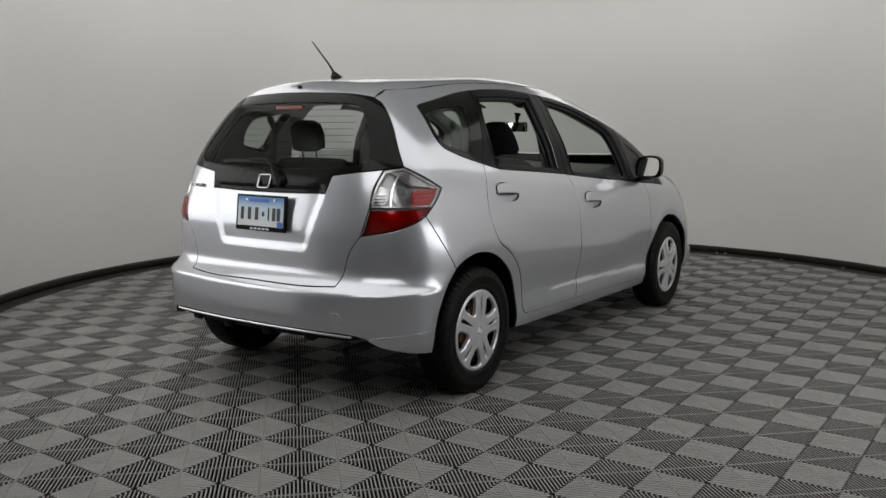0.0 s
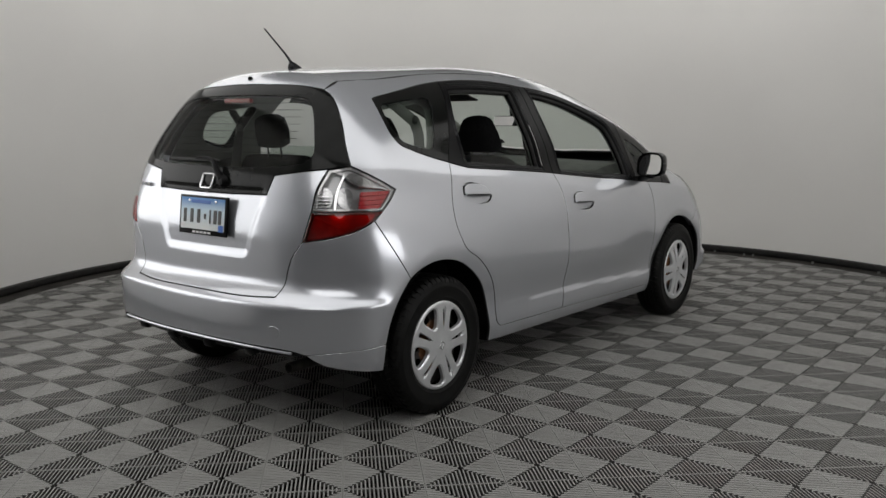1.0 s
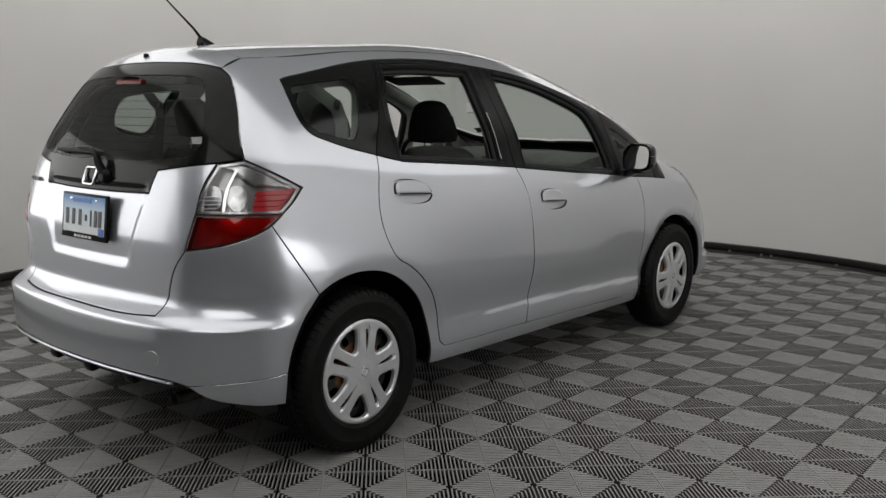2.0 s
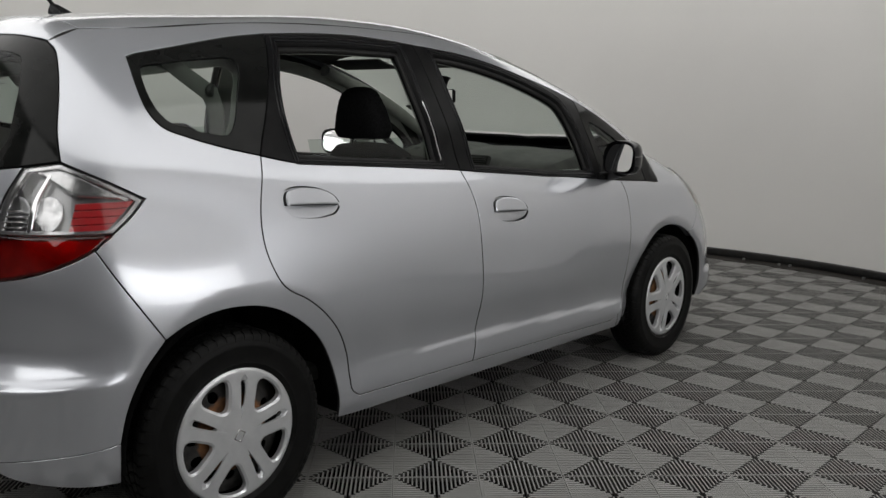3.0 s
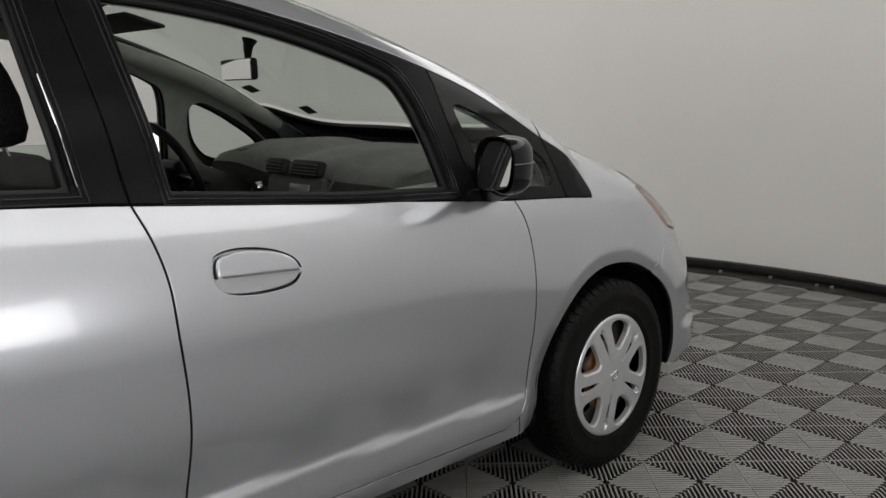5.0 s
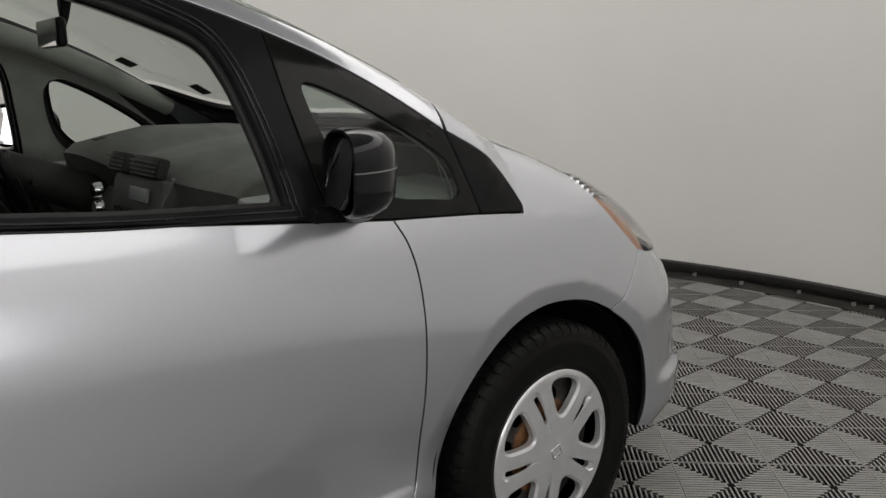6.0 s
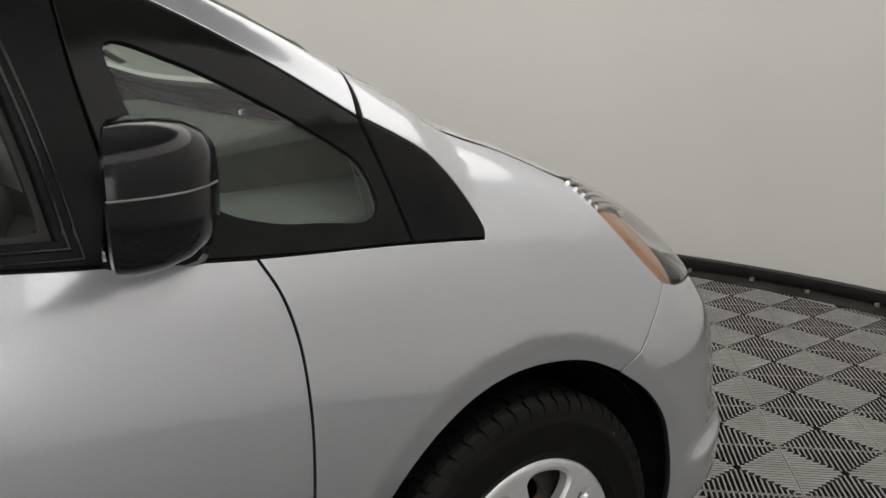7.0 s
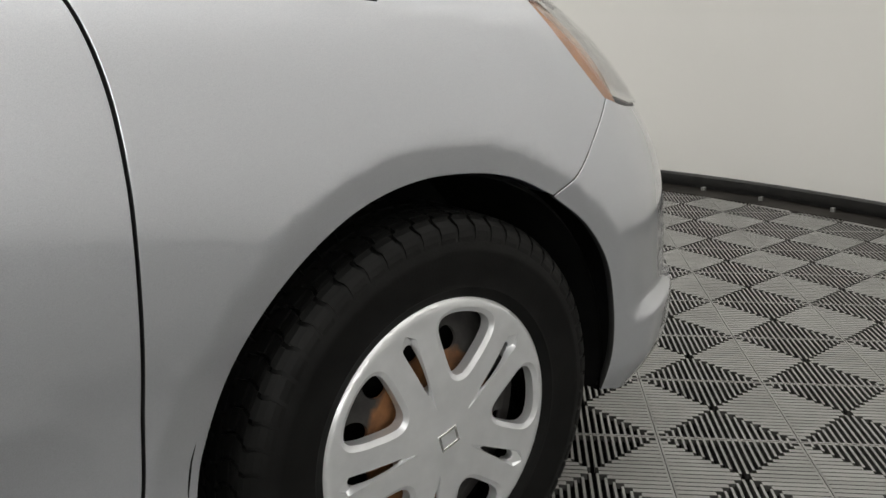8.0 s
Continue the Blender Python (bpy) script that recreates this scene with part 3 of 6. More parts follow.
def soft_max(a, b, k):
    h = np.maximum(k - abs(a - b), 0)
    return np.maximum(a, b) + h * h / (4 * k)


def skin(p):
    """Below 0 inside the body, above 0 outside."""
    p = np.asarray(p, float)
    x, y, z = abs(p[..., 0]), p[..., 1], p[..., 2]
    f = x - side_width(y, z)
    f = soft_max(f, z - top_height(x, y), mono((-0.5, 0.2, 1.6, 2.2, 2.7), (0.20, 0.16, 0.13, 0.08, 0.10), y))
    f = soft_max(f, rear_end(x, z) - y, mono((0.3, 0.6, 0.9, 1.2, 1.45), (0.26, 0.28, 0.26, 0.20, 0.10), z))
    f = soft_max(f, y - front_end(x, z), 0.30)
    # ledge low on the corners of the nose
    ease = lambda a: np.clip(a, 0, 1) ** 2 * (3 - 2 * np.clip(a, 0, 1))
    # turned-in lips round the wheel arches, and the ledge of the rear bumper running on to the corners
    for cy, cz, r, k in ((2.498, 0.296, 0.405, 0.28), (0.035, 0.305, 0.428, 0.12)):
        d = r - np.hypot(y - cy, z - cz)
        f = f + k * np.where(abs(d) < 0.007, (d + 0.007) ** 2 / 0.028, np.maximum(d, 0))
    f = f - 0.015 * ease((0.572 - z) / 0.04) * ease((-0.26 - y) / 0.2)
    return f - 0.016 * ease((0.392 - z) / 0.028) * ease((z - 0.21) / 0.10) * ease((y - 2.87) / 0.10)


def steepest(p):
    e = 2e-3 * np.eye(3)
    g = np.stack([skin(p + e[i]) - skin(p - e[i]) for i in range(3)], -1)
    return g / np.maximum(np.linalg.norm(g, axis=-1, keepdims=True), 1e-9)


def meet(o, d, far=1.6):
    """Where rays from inside leave the skin."""
    o, d = np.asarray(o, float), np.asarray(d, float)
    lo, hi = np.zeros(len(o)), np.full(len(o), far)
    for _ in range(6):
        mid = (lo + hi) / 2
        out = skin(o + d * mid[:, None]) > 0
        hi, lo = np.where(out, mid, hi), np.where(out, lo, mid)
    flo, fhi = skin(o + d * lo[:, None]), skin(o + d * hi[:, None])
    for _ in range(6):
        mid = np.clip(lo - flo * (hi - lo) / np.where(abs(fhi - flo) < 1e-12, 1e-12, fhi - flo), lo, hi)
        f = skin(o + d * mid[:, None])
        out = f > 0
        flo, fhi = np.where(out, flo * 0.5, f), np.where(out, f, fhi * 0.5)
        hi, lo = np.where(out, mid, hi), np.where(out, lo, mid)
    return o + d * mid[:, None]


# the skin unrolled: along the side s is the length, then it runs on round the corners and across the back or the nose
TURN_X, TURN_R, TAIL_Y, NOSE_Y = 0.30, 0.45, -0.12, 2.70
TAIL_MID = TAIL_Y - TURN_R * math.pi / 2 - TURN_X
NOSE_MID = NOSE_Y + TURN_R * math.pi / 2 + TURN_X


def wrap(s):
    """Where the ray of a place along the wrap starts, and its way."""
    s = np.asarray(s, float)
    over = np.maximum(TAIL_Y - s, 0) + np.maximum(s - NOSE_Y, 0)
    a = np.clip(over / TURN_R, 0, math.pi / 2) * np.where(s > NOSE_Y, 1, -1)
    rest = np.maximum(over - TURN_R * math.pi / 2, 0)
    o = np.stack([TURN_X - rest, np.clip(s, TAIL_Y, NOSE_Y), 0 * s], -1)
    return o, np.stack([np.cos(a), np.sin(a), 0 * s], -1)


# ---- the car ----


def on_side(uv):
    o, d = wrap(uv[:, 0])
    o = o.copy()
    o[:, 2] = uv[:, 1]
    p = meet(o, d)
    return p, steepest(p)


def on_top(uv):
    o = np.stack([uv[:, 0], uv[:, 1], np.full(len(uv), 0.55)], 1)
    p = meet(o, np.tile([0.0, 0, 1], (len(uv), 1)))
    return p, steepest(p)


def top_z(x, y):
    return meet(np.array([[x, y, 0.55]]), np.array([[0.0, 0, 1]]))[0, 2]


def unroll(x, y):
    if y < TAIL_Y:
        return TAIL_Y - TURN_R * math.atan2(TAIL_Y - y, x - TURN_X)
    return y


# seam lines, as (length, height) along the side and on round the tail and the nose
REAR_SEAM = [(0.160, 1.079), (0.150, 1.041), (0.123, 0.948), (0.112, 0.871), (0.119, 0.799), (0.151, 0.722), (0.180, 0.693), (0.243, 0.657),
             (0.312, 0.601), (0.375, 0.525), (0.416, 0.441), (0.431, 0.364), (0.441, 0.321), (0.470, 0.297)]
DOOR_FOOT = [(0.470, 0.297), (1.028, 0.291), (2.000, 0.264)]
SPLIT = [(1.012, 0.995), (1.036, 0.917), (1.049, 0.846), (1.053, 0.754), (1.061, 0.628), (1.060, 0.520), (1.050, 0.389), (1.028, 0.291)]
FRONT_SEAM = [(2.058, 0.898), (2.080, 0.853), (2.096, 0.790), (2.102, 0.710), (2.101, 0.600), (2.098, 0.480), (2.090, 0.355), (2.056, 0.285), (2.000, 0.264)]
BELT_REAR = [(0.160, 1.079), (0.288, 1.053), (0.536, 1.034), (0.963, 1.000), (1.012, 0.995)]
BELT_FRONT = [(1.012, 0.995), (1.277, 0.970), (1.642, 0.938), (1.882, 0.915), (2.058, 0.898)]
BELT_NOSE = [(2.058, 0.898), (2.287, 0.881), (2.428, 0.867)]
EAVE_REAR = [(0.319, 1.440), (0.508, 1.453), (0.707, 1.457), (0.850, 1.450), (0.966, 1.441)]
EAVE_FRONT = [(0.966, 1.441), (1.091, 1.430), (1.317, 1.402), (1.550, 1.354), (1.774, 1.290), (1.884, 1.250)]
EAVE_NOSE = [(1.884, 1.250), (2.004, 1.198), (2.127, 1.130), (2.250, 1.052)]
POST = [(1.012, 0.995), (0.966, 1.441)]
FRONT_POST = [(1.922, 0.911), (1.900, 1.033), (1.888, 1.131), (1.884, 1.250)]
QUARTER_LOW = [(-0.166, 1.350), (-0.173, 1.285), (-0.162, 1.212), (-0.125, 1.165), (-0.048, 1.133), (0.048, 1.105), (0.160, 1.079)]
QUARTER_TOP = [(-0.166, 1.350), (-0.014, 1.381), (0.182, 1.421), (0.319, 1.440)]
LAMP_TOP = [(-0.405, 1.082), (-0.310, 1.036), (-0.213, 0.984)]
LAMP_OUT = [(-0.213, 0.984), (-0.250, 0.945), (-0.296, 0.905), (-0.336, 0.868)]
LAMP_LOW = [(-0.336, 0.868), (-0.380, 0.842), (-0.456, 0.812), (-0.585, 0.784)]
LAMP_IN = [(-0.492, 1.070), (-0.535, 0.989), (-0.552, 0.905), (-0.585, 0.784)]
GATE_SIDE = [(-0.535, 1.388), (-0.470, 1.358), (-0.440, 1.310), (-0.425, 1.250), (-0.417, 1.152), (-0.405, 1.082)]
GATE_EDGE = [(-0.585, 0.784), (-0.628, 0.720), (-0.648, 0.660), (-0.660, 0.610), (-0.683, 0.565)]
GATE_FOOT = [(-0.683, 0.565), (-0.810, 0.558), (TAIL_MID, 0.559)]
BUMPER_SEAM = [(-0.336, 0.868), (-0.290, 0.780), (-0.205, 0.625)]
REAR_ARCH = [(-0.205, 0.625), (-0.150, 0.655), (-0.060, 0.674), (0.040, 0.670), (0.115, 0.652), (0.200, 0.608), (0.294, 0.528), (0.360, 0.420), (0.388, 0.320), (0.398, 0.235)]
BUMPER_ARCH = [(-0.205, 0.625), (-0.255, 0.551), (-0.290, 0.460), (-0.306, 0.375), (-0.310, 0.258)]
FRONT_ARCH = [(2.150, 0.240), (2.160, 0.343), (2.177, 0.407), (2.203, 0.483), (2.242, 0.541), (2.301, 0.594), (2.374, 0.633), (2.459, 0.652), (2.553, 0.650), (2.630, 0.634), (2.703, 0.600)]
NOSE_SEAM = [(2.703, 0.600), (2.744, 0.628), (2.787, 0.677), (2.836, 0.724)]
NOSE_ARCH = [(2.703, 0.600), (2.762, 0.549), (2.806, 0.482), (2.830, 0.400), (2.838, 0.330), (2.836, 0.250)]
HEAD_LOW = [(2.675, 0.922), (2.716, 0.856), (2.772, 0.789), (2.836, 0.724)]

ROOF_EDGE = [(0.430, -0.215), (0.465, -0.05), (0.485, 0.3), (0.492, 0.8), (0.492, 1.2), (0.525, 1.5), (0.572, 1.8), (0.618, 2.05), (0.655, 2.262)]
roof_rim = [(unroll(x, y), top_z(x, y)) for x, y in ROOF_EDGE]

car = tagged(new("hatchback_car"), "silver five-door hatchback car parked on grey tiled floor", "car")

SIDES = (1, -1)
for side in SIDES:
    # quarter panel, roof rail, sill: one pressing round the door openings
    outline = loop(REAR_ARCH, [(0.398, 0.235), (1.2, 0.225), (2.085, 0.216)], [(2.085, 0.216), (2.056, 0.285)], [(2.056, 0.285), (2.0, 0.264)], DOOR_FOOT[::-1], REAR_SEAM[::-1],
                   QUARTER_LOW[::-1], QUARTER_TOP, EAVE_REAR, EAVE_FRONT, EAVE_NOSE, [(2.250, 1.052), (2.262, roof_rim[-1][1])], roof_rim[::-1],
                   [roof_rim[0], (-0.535, 1.388)], GATE_SIDE, LAMP_TOP, LAMP_OUT, BUMPER_SEAM)
    sheet("body_side", outline, on_side, PAINT, car, side=side, gap=0.0016, depth=0.014, step=0.02)

    # tail and door openings
    q_clear = ring_loop([(-0.120, 1.322), (-0.040, 1.338), (0.070, 1.352), (0.155, 1.357), (0.168, 1.345), (0.130, 1.250), (0.094, 1.165), (0.072, 1.143), (0.040, 1.142),
                         (-0.040, 1.159), (-0.099, 1.181), (-0.133, 1.235), (-0.135, 1.298)])
    quarter = sheet("quarter_window", loop(QUARTER_LOW, [(0.160, 1.079), (0.319, 1.440)], QUARTER_TOP[::-1]), on_side, FRIT, car, holes=[q_clear], side=side, depth=0.010,
                    label="fixed rear quarter window with a black border")
    sheet("pane", pull_in(q_clear, -0.003), on_side, GLASS, quarter, side=side, lift=-0.003, depth=0.003).visible_shadow = False

    # rear door: painted lower half with a handle dish, black frame above, pane wound down halfway
    dish = ring_loop([(0.203, 0.950), (0.212, 0.975), (0.245, 0.984), (0.310, 0.980), (0.360, 0.966), (0.395, 0.946), (0.406, 0.925), (0.390, 0.903), (0.350, 0.893), (0.270, 0.895), (0.228, 0.905), (0.207, 0.925)], 0.006)
    rear_door = sheet("rear_door", loop(REAR_SEAM, DOOR_FOOT[:2], SPLIT[::-1], BELT_REAR[::-1]), on_side, PAINT, car, holes=[dish], side=side, step=0.016, depth=0.014)
    opening = loop([(0.349, 1.407), (0.560, 1.416), (0.880, 1.413)], [(0.880, 1.413), (0.893, 1.210), (0.912, 1.030)], [(0.912, 1.030), (0.575, 1.052), (0.300, 1.072)],
                   [(0.300, 1.072), (0.289, 1.140), (0.284, 1.210), (0.302, 1.300), (0.349, 1.407)])
    frame_outline = loop(BELT_REAR, POST, EAVE_REAR[::-1], [(0.319, 1.440), (0.160, 1.079)])
    door_frame = sheet("window_frame", frame_outline, on_side, SATIN_BLACK, rear_door, holes=[opening], side=side, depth=0.045, label="satin black window frame")
    inner = pull_in(opening, 0.004)
    sheet("seal", pull_in(opening, -0.004), on_side, SEAL, rear_door, holes=[pull_in(opening, 0.010)], side=side, lift=-0.014, depth=0.014, step=0.05)
    sheet("pane", loop([(0.372, 1.02), (0.930, 0.98)], [(0.930, 0.98), (0.915, 1.122)], [(0.915, 1.122), (0.372, 1.128)], [(0.372, 1.128), (0.372, 1.02)]), on_side, GLASS, rear_door, side=side,
          lift=-0.030, depth=0.004, label="half lowered green tinted pane").visible_shadow = False

    # front door: window right down
    dish_f = dish.copy() + np.array([0.940, 0.0])
    dish_f[:, 1] -= 0.097
    front_door = sheet("front_door", loop(SPLIT, DOOR_FOOT[1:], FRONT_SEAM[::-1], BELT_FRONT[::-1]), on_side, PAINT, car, holes=[dish_f], side=side, step=0.016, depth=0.014)
    opening_f = loop([(1.058, 1.408), (1.185, 1.397), (1.365, 1.370), (1.544, 1.326), (1.698, 1.270), (1.765, 1.232), (1.792, 1.180), (1.810, 1.105), (1.826, 1.020), (1.836, 0.950)],
                     [(1.836, 0.950), (1.541, 0.966), (1.349, 0.984), (1.100, 1.008)], [(1.100, 1.008), (1.058, 1.408)])
    sheet("window_frame", loop(BELT_FRONT[:4] + [(1.922, 0.911)], FRONT_POST, EAVE_FRONT[::-1], POST[::-1]), on_side, SATIN_BLACK, front_door, holes=[opening_f], side=side, depth=0.045,
          label="satin black window frame")
    sheet("seal", pull_in(opening_f, -0.004), on_side, SEAL, front_door, holes=[pull_in(opening_f, 0.010)], side=side, lift=-0.014, depth=0.014, step=0.05)

    for door, hole in ((rear_door, opening), (front_door, opening_f)):
        for out_, wide_, up_, mat_ in ((-0.0095, 0.004, 0.0035, GLOSS_BLACK), (-0.021, 0.0035, 0.003, GLOSS_BLACK)):
            sheet("window_channel", pull_in(hole, out_ - wide_), on_side, mat_, door, holes=[pull_in(hole, out_)], side=side, lift=up_, depth=0.006, gap=0.0, edge=0.0014, drop=0.0016, step=0.05, label="glossy black rubber channel round the window")

    # bright edge of the window run beside the pillar
    bm = bmesh.new()
    run_p, run_n = on_side(np.array(smooth_run([(0.897, 1.235), (0.906, 1.150), (0.920, 1.035)], 0.03)))
    tube(bm, [Vector((side * q[0], q[1], q[2])) for q in run_p + 0.004 * run_n], 0.0022, 8)
    part("bright_strip", bm, CHROME, rear_door, "thin bright metal strip beside the pane")

    for door, d in ((rear_door, dish), (front_door, dish_f)):
        c = d.mean(0)
        bowl = lambda uv, c=c: (lambda p, n: (p - n * (0.020 * np.exp(-((uv[:, :1] - c[0]) / 0.085) ** 4 - ((uv[:, 1:] - c[1] + 0.012) / 0.045) ** 4)), n))(*on_side(uv))
        sheet("handle_dish", pull_in(d, -0.002), bowl, PAINT, door, side=side, lift=-0.004, depth=0.004, step=0.008)
        up, low = d[:, 1].max(), d[:, 1].min()
        cut = low + 0.36 * (up - low)
        grip = d.copy()
        slope = 0.10 * (grip[:, 0] - c[0])
        grip[:, 1] = np.maximum(grip[:, 1], cut - slope * 0.6)
        keep = np.linalg.norm(grip - np.roll(grip, 1, 0), axis=1) > 1e-4
        grip = pull_in(grip[keep], 0.004)
        swell = lambda uv, c=c: (lambda p, n: (p + n * (0.017 * np.exp(-((uv[:, :1] - c[0]) / 0.10) ** 4)), n))(*on_side(uv))
        sheet("handle", grip, swell, PAINT, door, side=side, edge=0.006, drop=0.004, depth=0.02, step=0.010, gap=0.0, label="silver pull handle")

    # front corner window, black cowl trim, fender
    tri_clear = ring_loop([(1.934, 1.150), (1.937, 1.100), (1.965, 1.020), (2.020, 0.962), (2.084, 0.938), (2.160, 0.928), (2.228, 0.922), (2.246, 0.932), (2.236, 0.985), (2.206, 1.013), (2.127, 1.064), (2.002, 1.130)])
    corner = sheet("corner_window", loop([(1.922, 0.911), (2.058, 0.898), (2.296, 0.880)], [(2.296, 0.880), (2.272, 0.974), (2.250, 1.052)], EAVE_NOSE[::-1], FRONT_POST[::-1]), on_side, FRIT, car,
                   holes=[tri_clear], side=side, depth=0.010, label="fixed front corner window with a black border")
    sheet("pane", pull_in(tri_clear, -0.003), on_side, GLASS, corner, side=side, lift=-0.003, depth=0.003).visible_shadow = False
    SAIL = [(2.428, 0.867), (2.434, 0.880), (2.414, 0.927), (2.384, 0.968), (2.345, 1.002), (2.258, 1.050)]
    sheet("cowl_trim", loop([(2.296, 0.880), (2.428, 0.867)], SAIL, [(2.258, 1.050), (2.250, 1.052)], [(2.250, 1.052), (2.272, 0.974), (2.296, 0.880)]), on_side, SATIN_BLACK, car, side=side, lift=0.002)
    hood_rim = [(2.262, roof_rim[-1][1])] + [(y, top_z(x, y)) for x, y in ((0.657, 2.34), (0.660, 2.45), (0.665, 2.56))] + [(2.675, 0.922)]
    fender = loop(FRONT_ARCH, NOSE_SEAM, HEAD_LOW[::-1], hood_rim[::-1], [(2.262, roof_rim[-1][1]), (2.258, 1.050)], SAIL[::-1], BELT_NOSE[::-1], FRONT_SEAM[:-1], [(2.056, 0.285), (2.085, 0.216)], [(2.085, 0.216), (2.150, 0.240)])
    sheet("fender", fender, on_side, PAINT, car, side=side, depth=0.014, step=0.018, gap=0.0018)

    # headlight, wrapping on to the nose
    head = loop(HEAD_LOW, [(2.836, 0.724), (2.900, 0.706), (3.10, 0.690), (3.22, 0.700)], [(3.22, 0.700), (3.20, 0.780), (3.05, 0.850), (2.92, 0.880)], [(2.92, 0.880), (2.80, 0.904), (2.675, 0.922)])
    headlight = sheet("headlight", head, on_side, CLEAR_LENS, car, side=side, lift=0.006, edge=0.008, depth=0.012, step=0.02, label="clear headlight with an amber side reflector")
    sheet("lamp_bowl", pull_in(head, 0.003), on_side, LAMP_BOWL, headlight, side=side, lift=-0.03, step=0.02)
    amber = loop([(2.698, 0.868), (2.726, 0.828), (2.776, 0.770), (2.832, 0.716)], [(2.832, 0.716), (2.880, 0.712)], [(2.880, 0.712), (2.862, 0.765), (2.822, 0.818), (2.772, 0.870)], [(2.772, 0.870), (2.698, 0.868)])
    sheet("side_reflector", amber, on_side, AMBER, headlight, side=side, lift=-0.006, gap=0.0, step=0.02, label="amber side reflector")
    # curved chrome flutes in the upper tip
    for k in range(5):
        z0, s0 = 0.872 + 0.010 * k, 2.703 - 0.0068 * k
        reach = 0.115 - 0.006 * k
        flute = [(s0 + reach * f, z0 - 0.004 * f - 0.016 * f * f + 0.002) for f in (0.0, 0.35, 0.7, 1.0)]
        bm = bmesh.new()
        line_f = [p + 0.001 * n for p, n in zip(*on_side(np.array(smooth_run(flute, 0.01))))]
        tube(bm, [Vector((side * q[0], q[1], q[2])) for q in line_f], 0.0042, 8)
        part("flute", bm, CHROME, headlight, "chrome reflector flute")
    shade = loop([(2.680, 0.916), (2.704, 0.870)], [(2.704, 0.870), (2.84, 0.868)], [(2.84, 0.868), (2.80, 0.900), (2.680, 0.916)])
    sheet("upper_bowl", shade, on_side, LAMP_BOWL, headlight, side=side, lift=-0.008, gap=0.0, step=0.02)

    # tail light: clear upper chamber with fins, red lower one
    tail = loop(LAMP_TOP, LAMP_OUT, LAMP_LOW, LAMP_IN[::-1], [(-0.492, 1.070), (-0.405, 1.082)])
    tail_light = sheet("tail_light", tail, on_side, LAMP_DARK, car, side=side, lift=-0.040, step=0.02, depth=-0.036, label="tail light, clear above and red below")
    SHELF = [(-0.552, 0.905), (-0.430, 0.906), (-0.296, 0.905)]
    clear = loop(LAMP_TOP, LAMP_OUT[:3], SHELF[::-1], LAMP_IN[2::-1], [(-0.492, 1.070), (-0.405, 1.082)])
    sheet("clear_lens", clear, on_side, CLEAR_LENS, tail_light, side=side, lift=0.004, edge=0.007, drop=0.004, depth=0.02, step=0.02, gap=0.003)
    sheet("lens_rim", pull_in(clear, 0.004), on_side, LAMP_BOWL, tail_light, holes=[pull_in(clear, 0.013)], side=side, lift=-0.006, depth=0.02, step=0.03, gap=0.0)
    brow = loop([(-0.470, 1.062), (-0.405, 1.068), (-0.310, 1.022), (-0.245, 0.984)], [(-0.245, 0.984), (-0.375, 1.000)], [(-0.375, 1.000), (-0.470, 1.062)])
    sheet("lamp_brow", brow, on_side, LAMP_BOWL, tail_light, side=side, lift=-0.010, step=0.012, depth=0.02, edge=0.006, drop=0.004)
    for c0, w in ((-0.505, 0.030), (-0.432, 0.034)):
        bulb = ring_loop([(c0 + w * math.cos(a) * (1 + 0.15 * math.sin(a)), 0.962 + 0.044 * math.sin(a)) for a in np.linspace(0, 2 * math.pi, 12, endpoint=False)])
        scoop = lambda uv, c0=c0, w=w: (lambda p, n: (p - n * 0.018 * np.clip(1 - ((uv[:, :1] - c0) / w) ** 2 - ((uv[:, 1:] - 0.962) / 0.044) ** 2, 0, 1), n))(*on_side(uv))
        sheet("reflector_bowl", bulb, scoop, LAMP_BOWL, tail_light, side=side, lift=-0.016, step=0.008, depth=0.01)
    sheet("divider", loop([(-0.475, 0.915), (-0.466, 0.915)], [(-0.466, 0.915), (-0.455, 0.985), (-0.425, 1.052)], [(-0.425, 1.052), (-0.434, 1.052)], [(-0.434, 1.052), (-0.465, 0.985), (-0.475, 0.915)]), on_side, CHROME, tail_light, side=side, lift=-0.006, gap=0.0, depth=0.02, step=0.02)
    for k in range(4):
        z0 = 0.924 + 0.013 * k
        sheet("fin", loop([(-0.545, z0), (-0.490, z0 + 0.002)], [(-0.490, z0 + 0.002), (-0.490, z0 + 0.0055)], [(-0.490, z0 + 0.0055), (-0.545, z0 + 0.0035)], [(-0.545, z0 + 0.0035), (-0.545, z0)]), on_side, CHROME, tail_light, side=side, lift=-0.008, gap=0.0, edge=0.0008, drop=0.0005, depth=0.012, step=0.02)
    red = loop(SHELF, LAMP_OUT[2:], LAMP_LOW, LAMP_IN[:1:-1])
    sheet("red_lens", red, on_side, RED_LENS, tail_light, side=side, lift=0.004, edge=0.007, drop=0.004, depth=0.02, step=0.02, gap=0.002)
    facet = lambda uv: (lambda p, n: (p - n * (0.007 * np.sin((uv[:, :1] + 0.58) * 34) ** 2 + 0.05 * np.abs(uv[:, 1:] - 0.862)), n))(*on_side(uv))
    sheet("red_bowl", pull_in(red, 0.006), facet, RED_BOWL, tail_light, side=side, lift=-0.012, step=0.008)
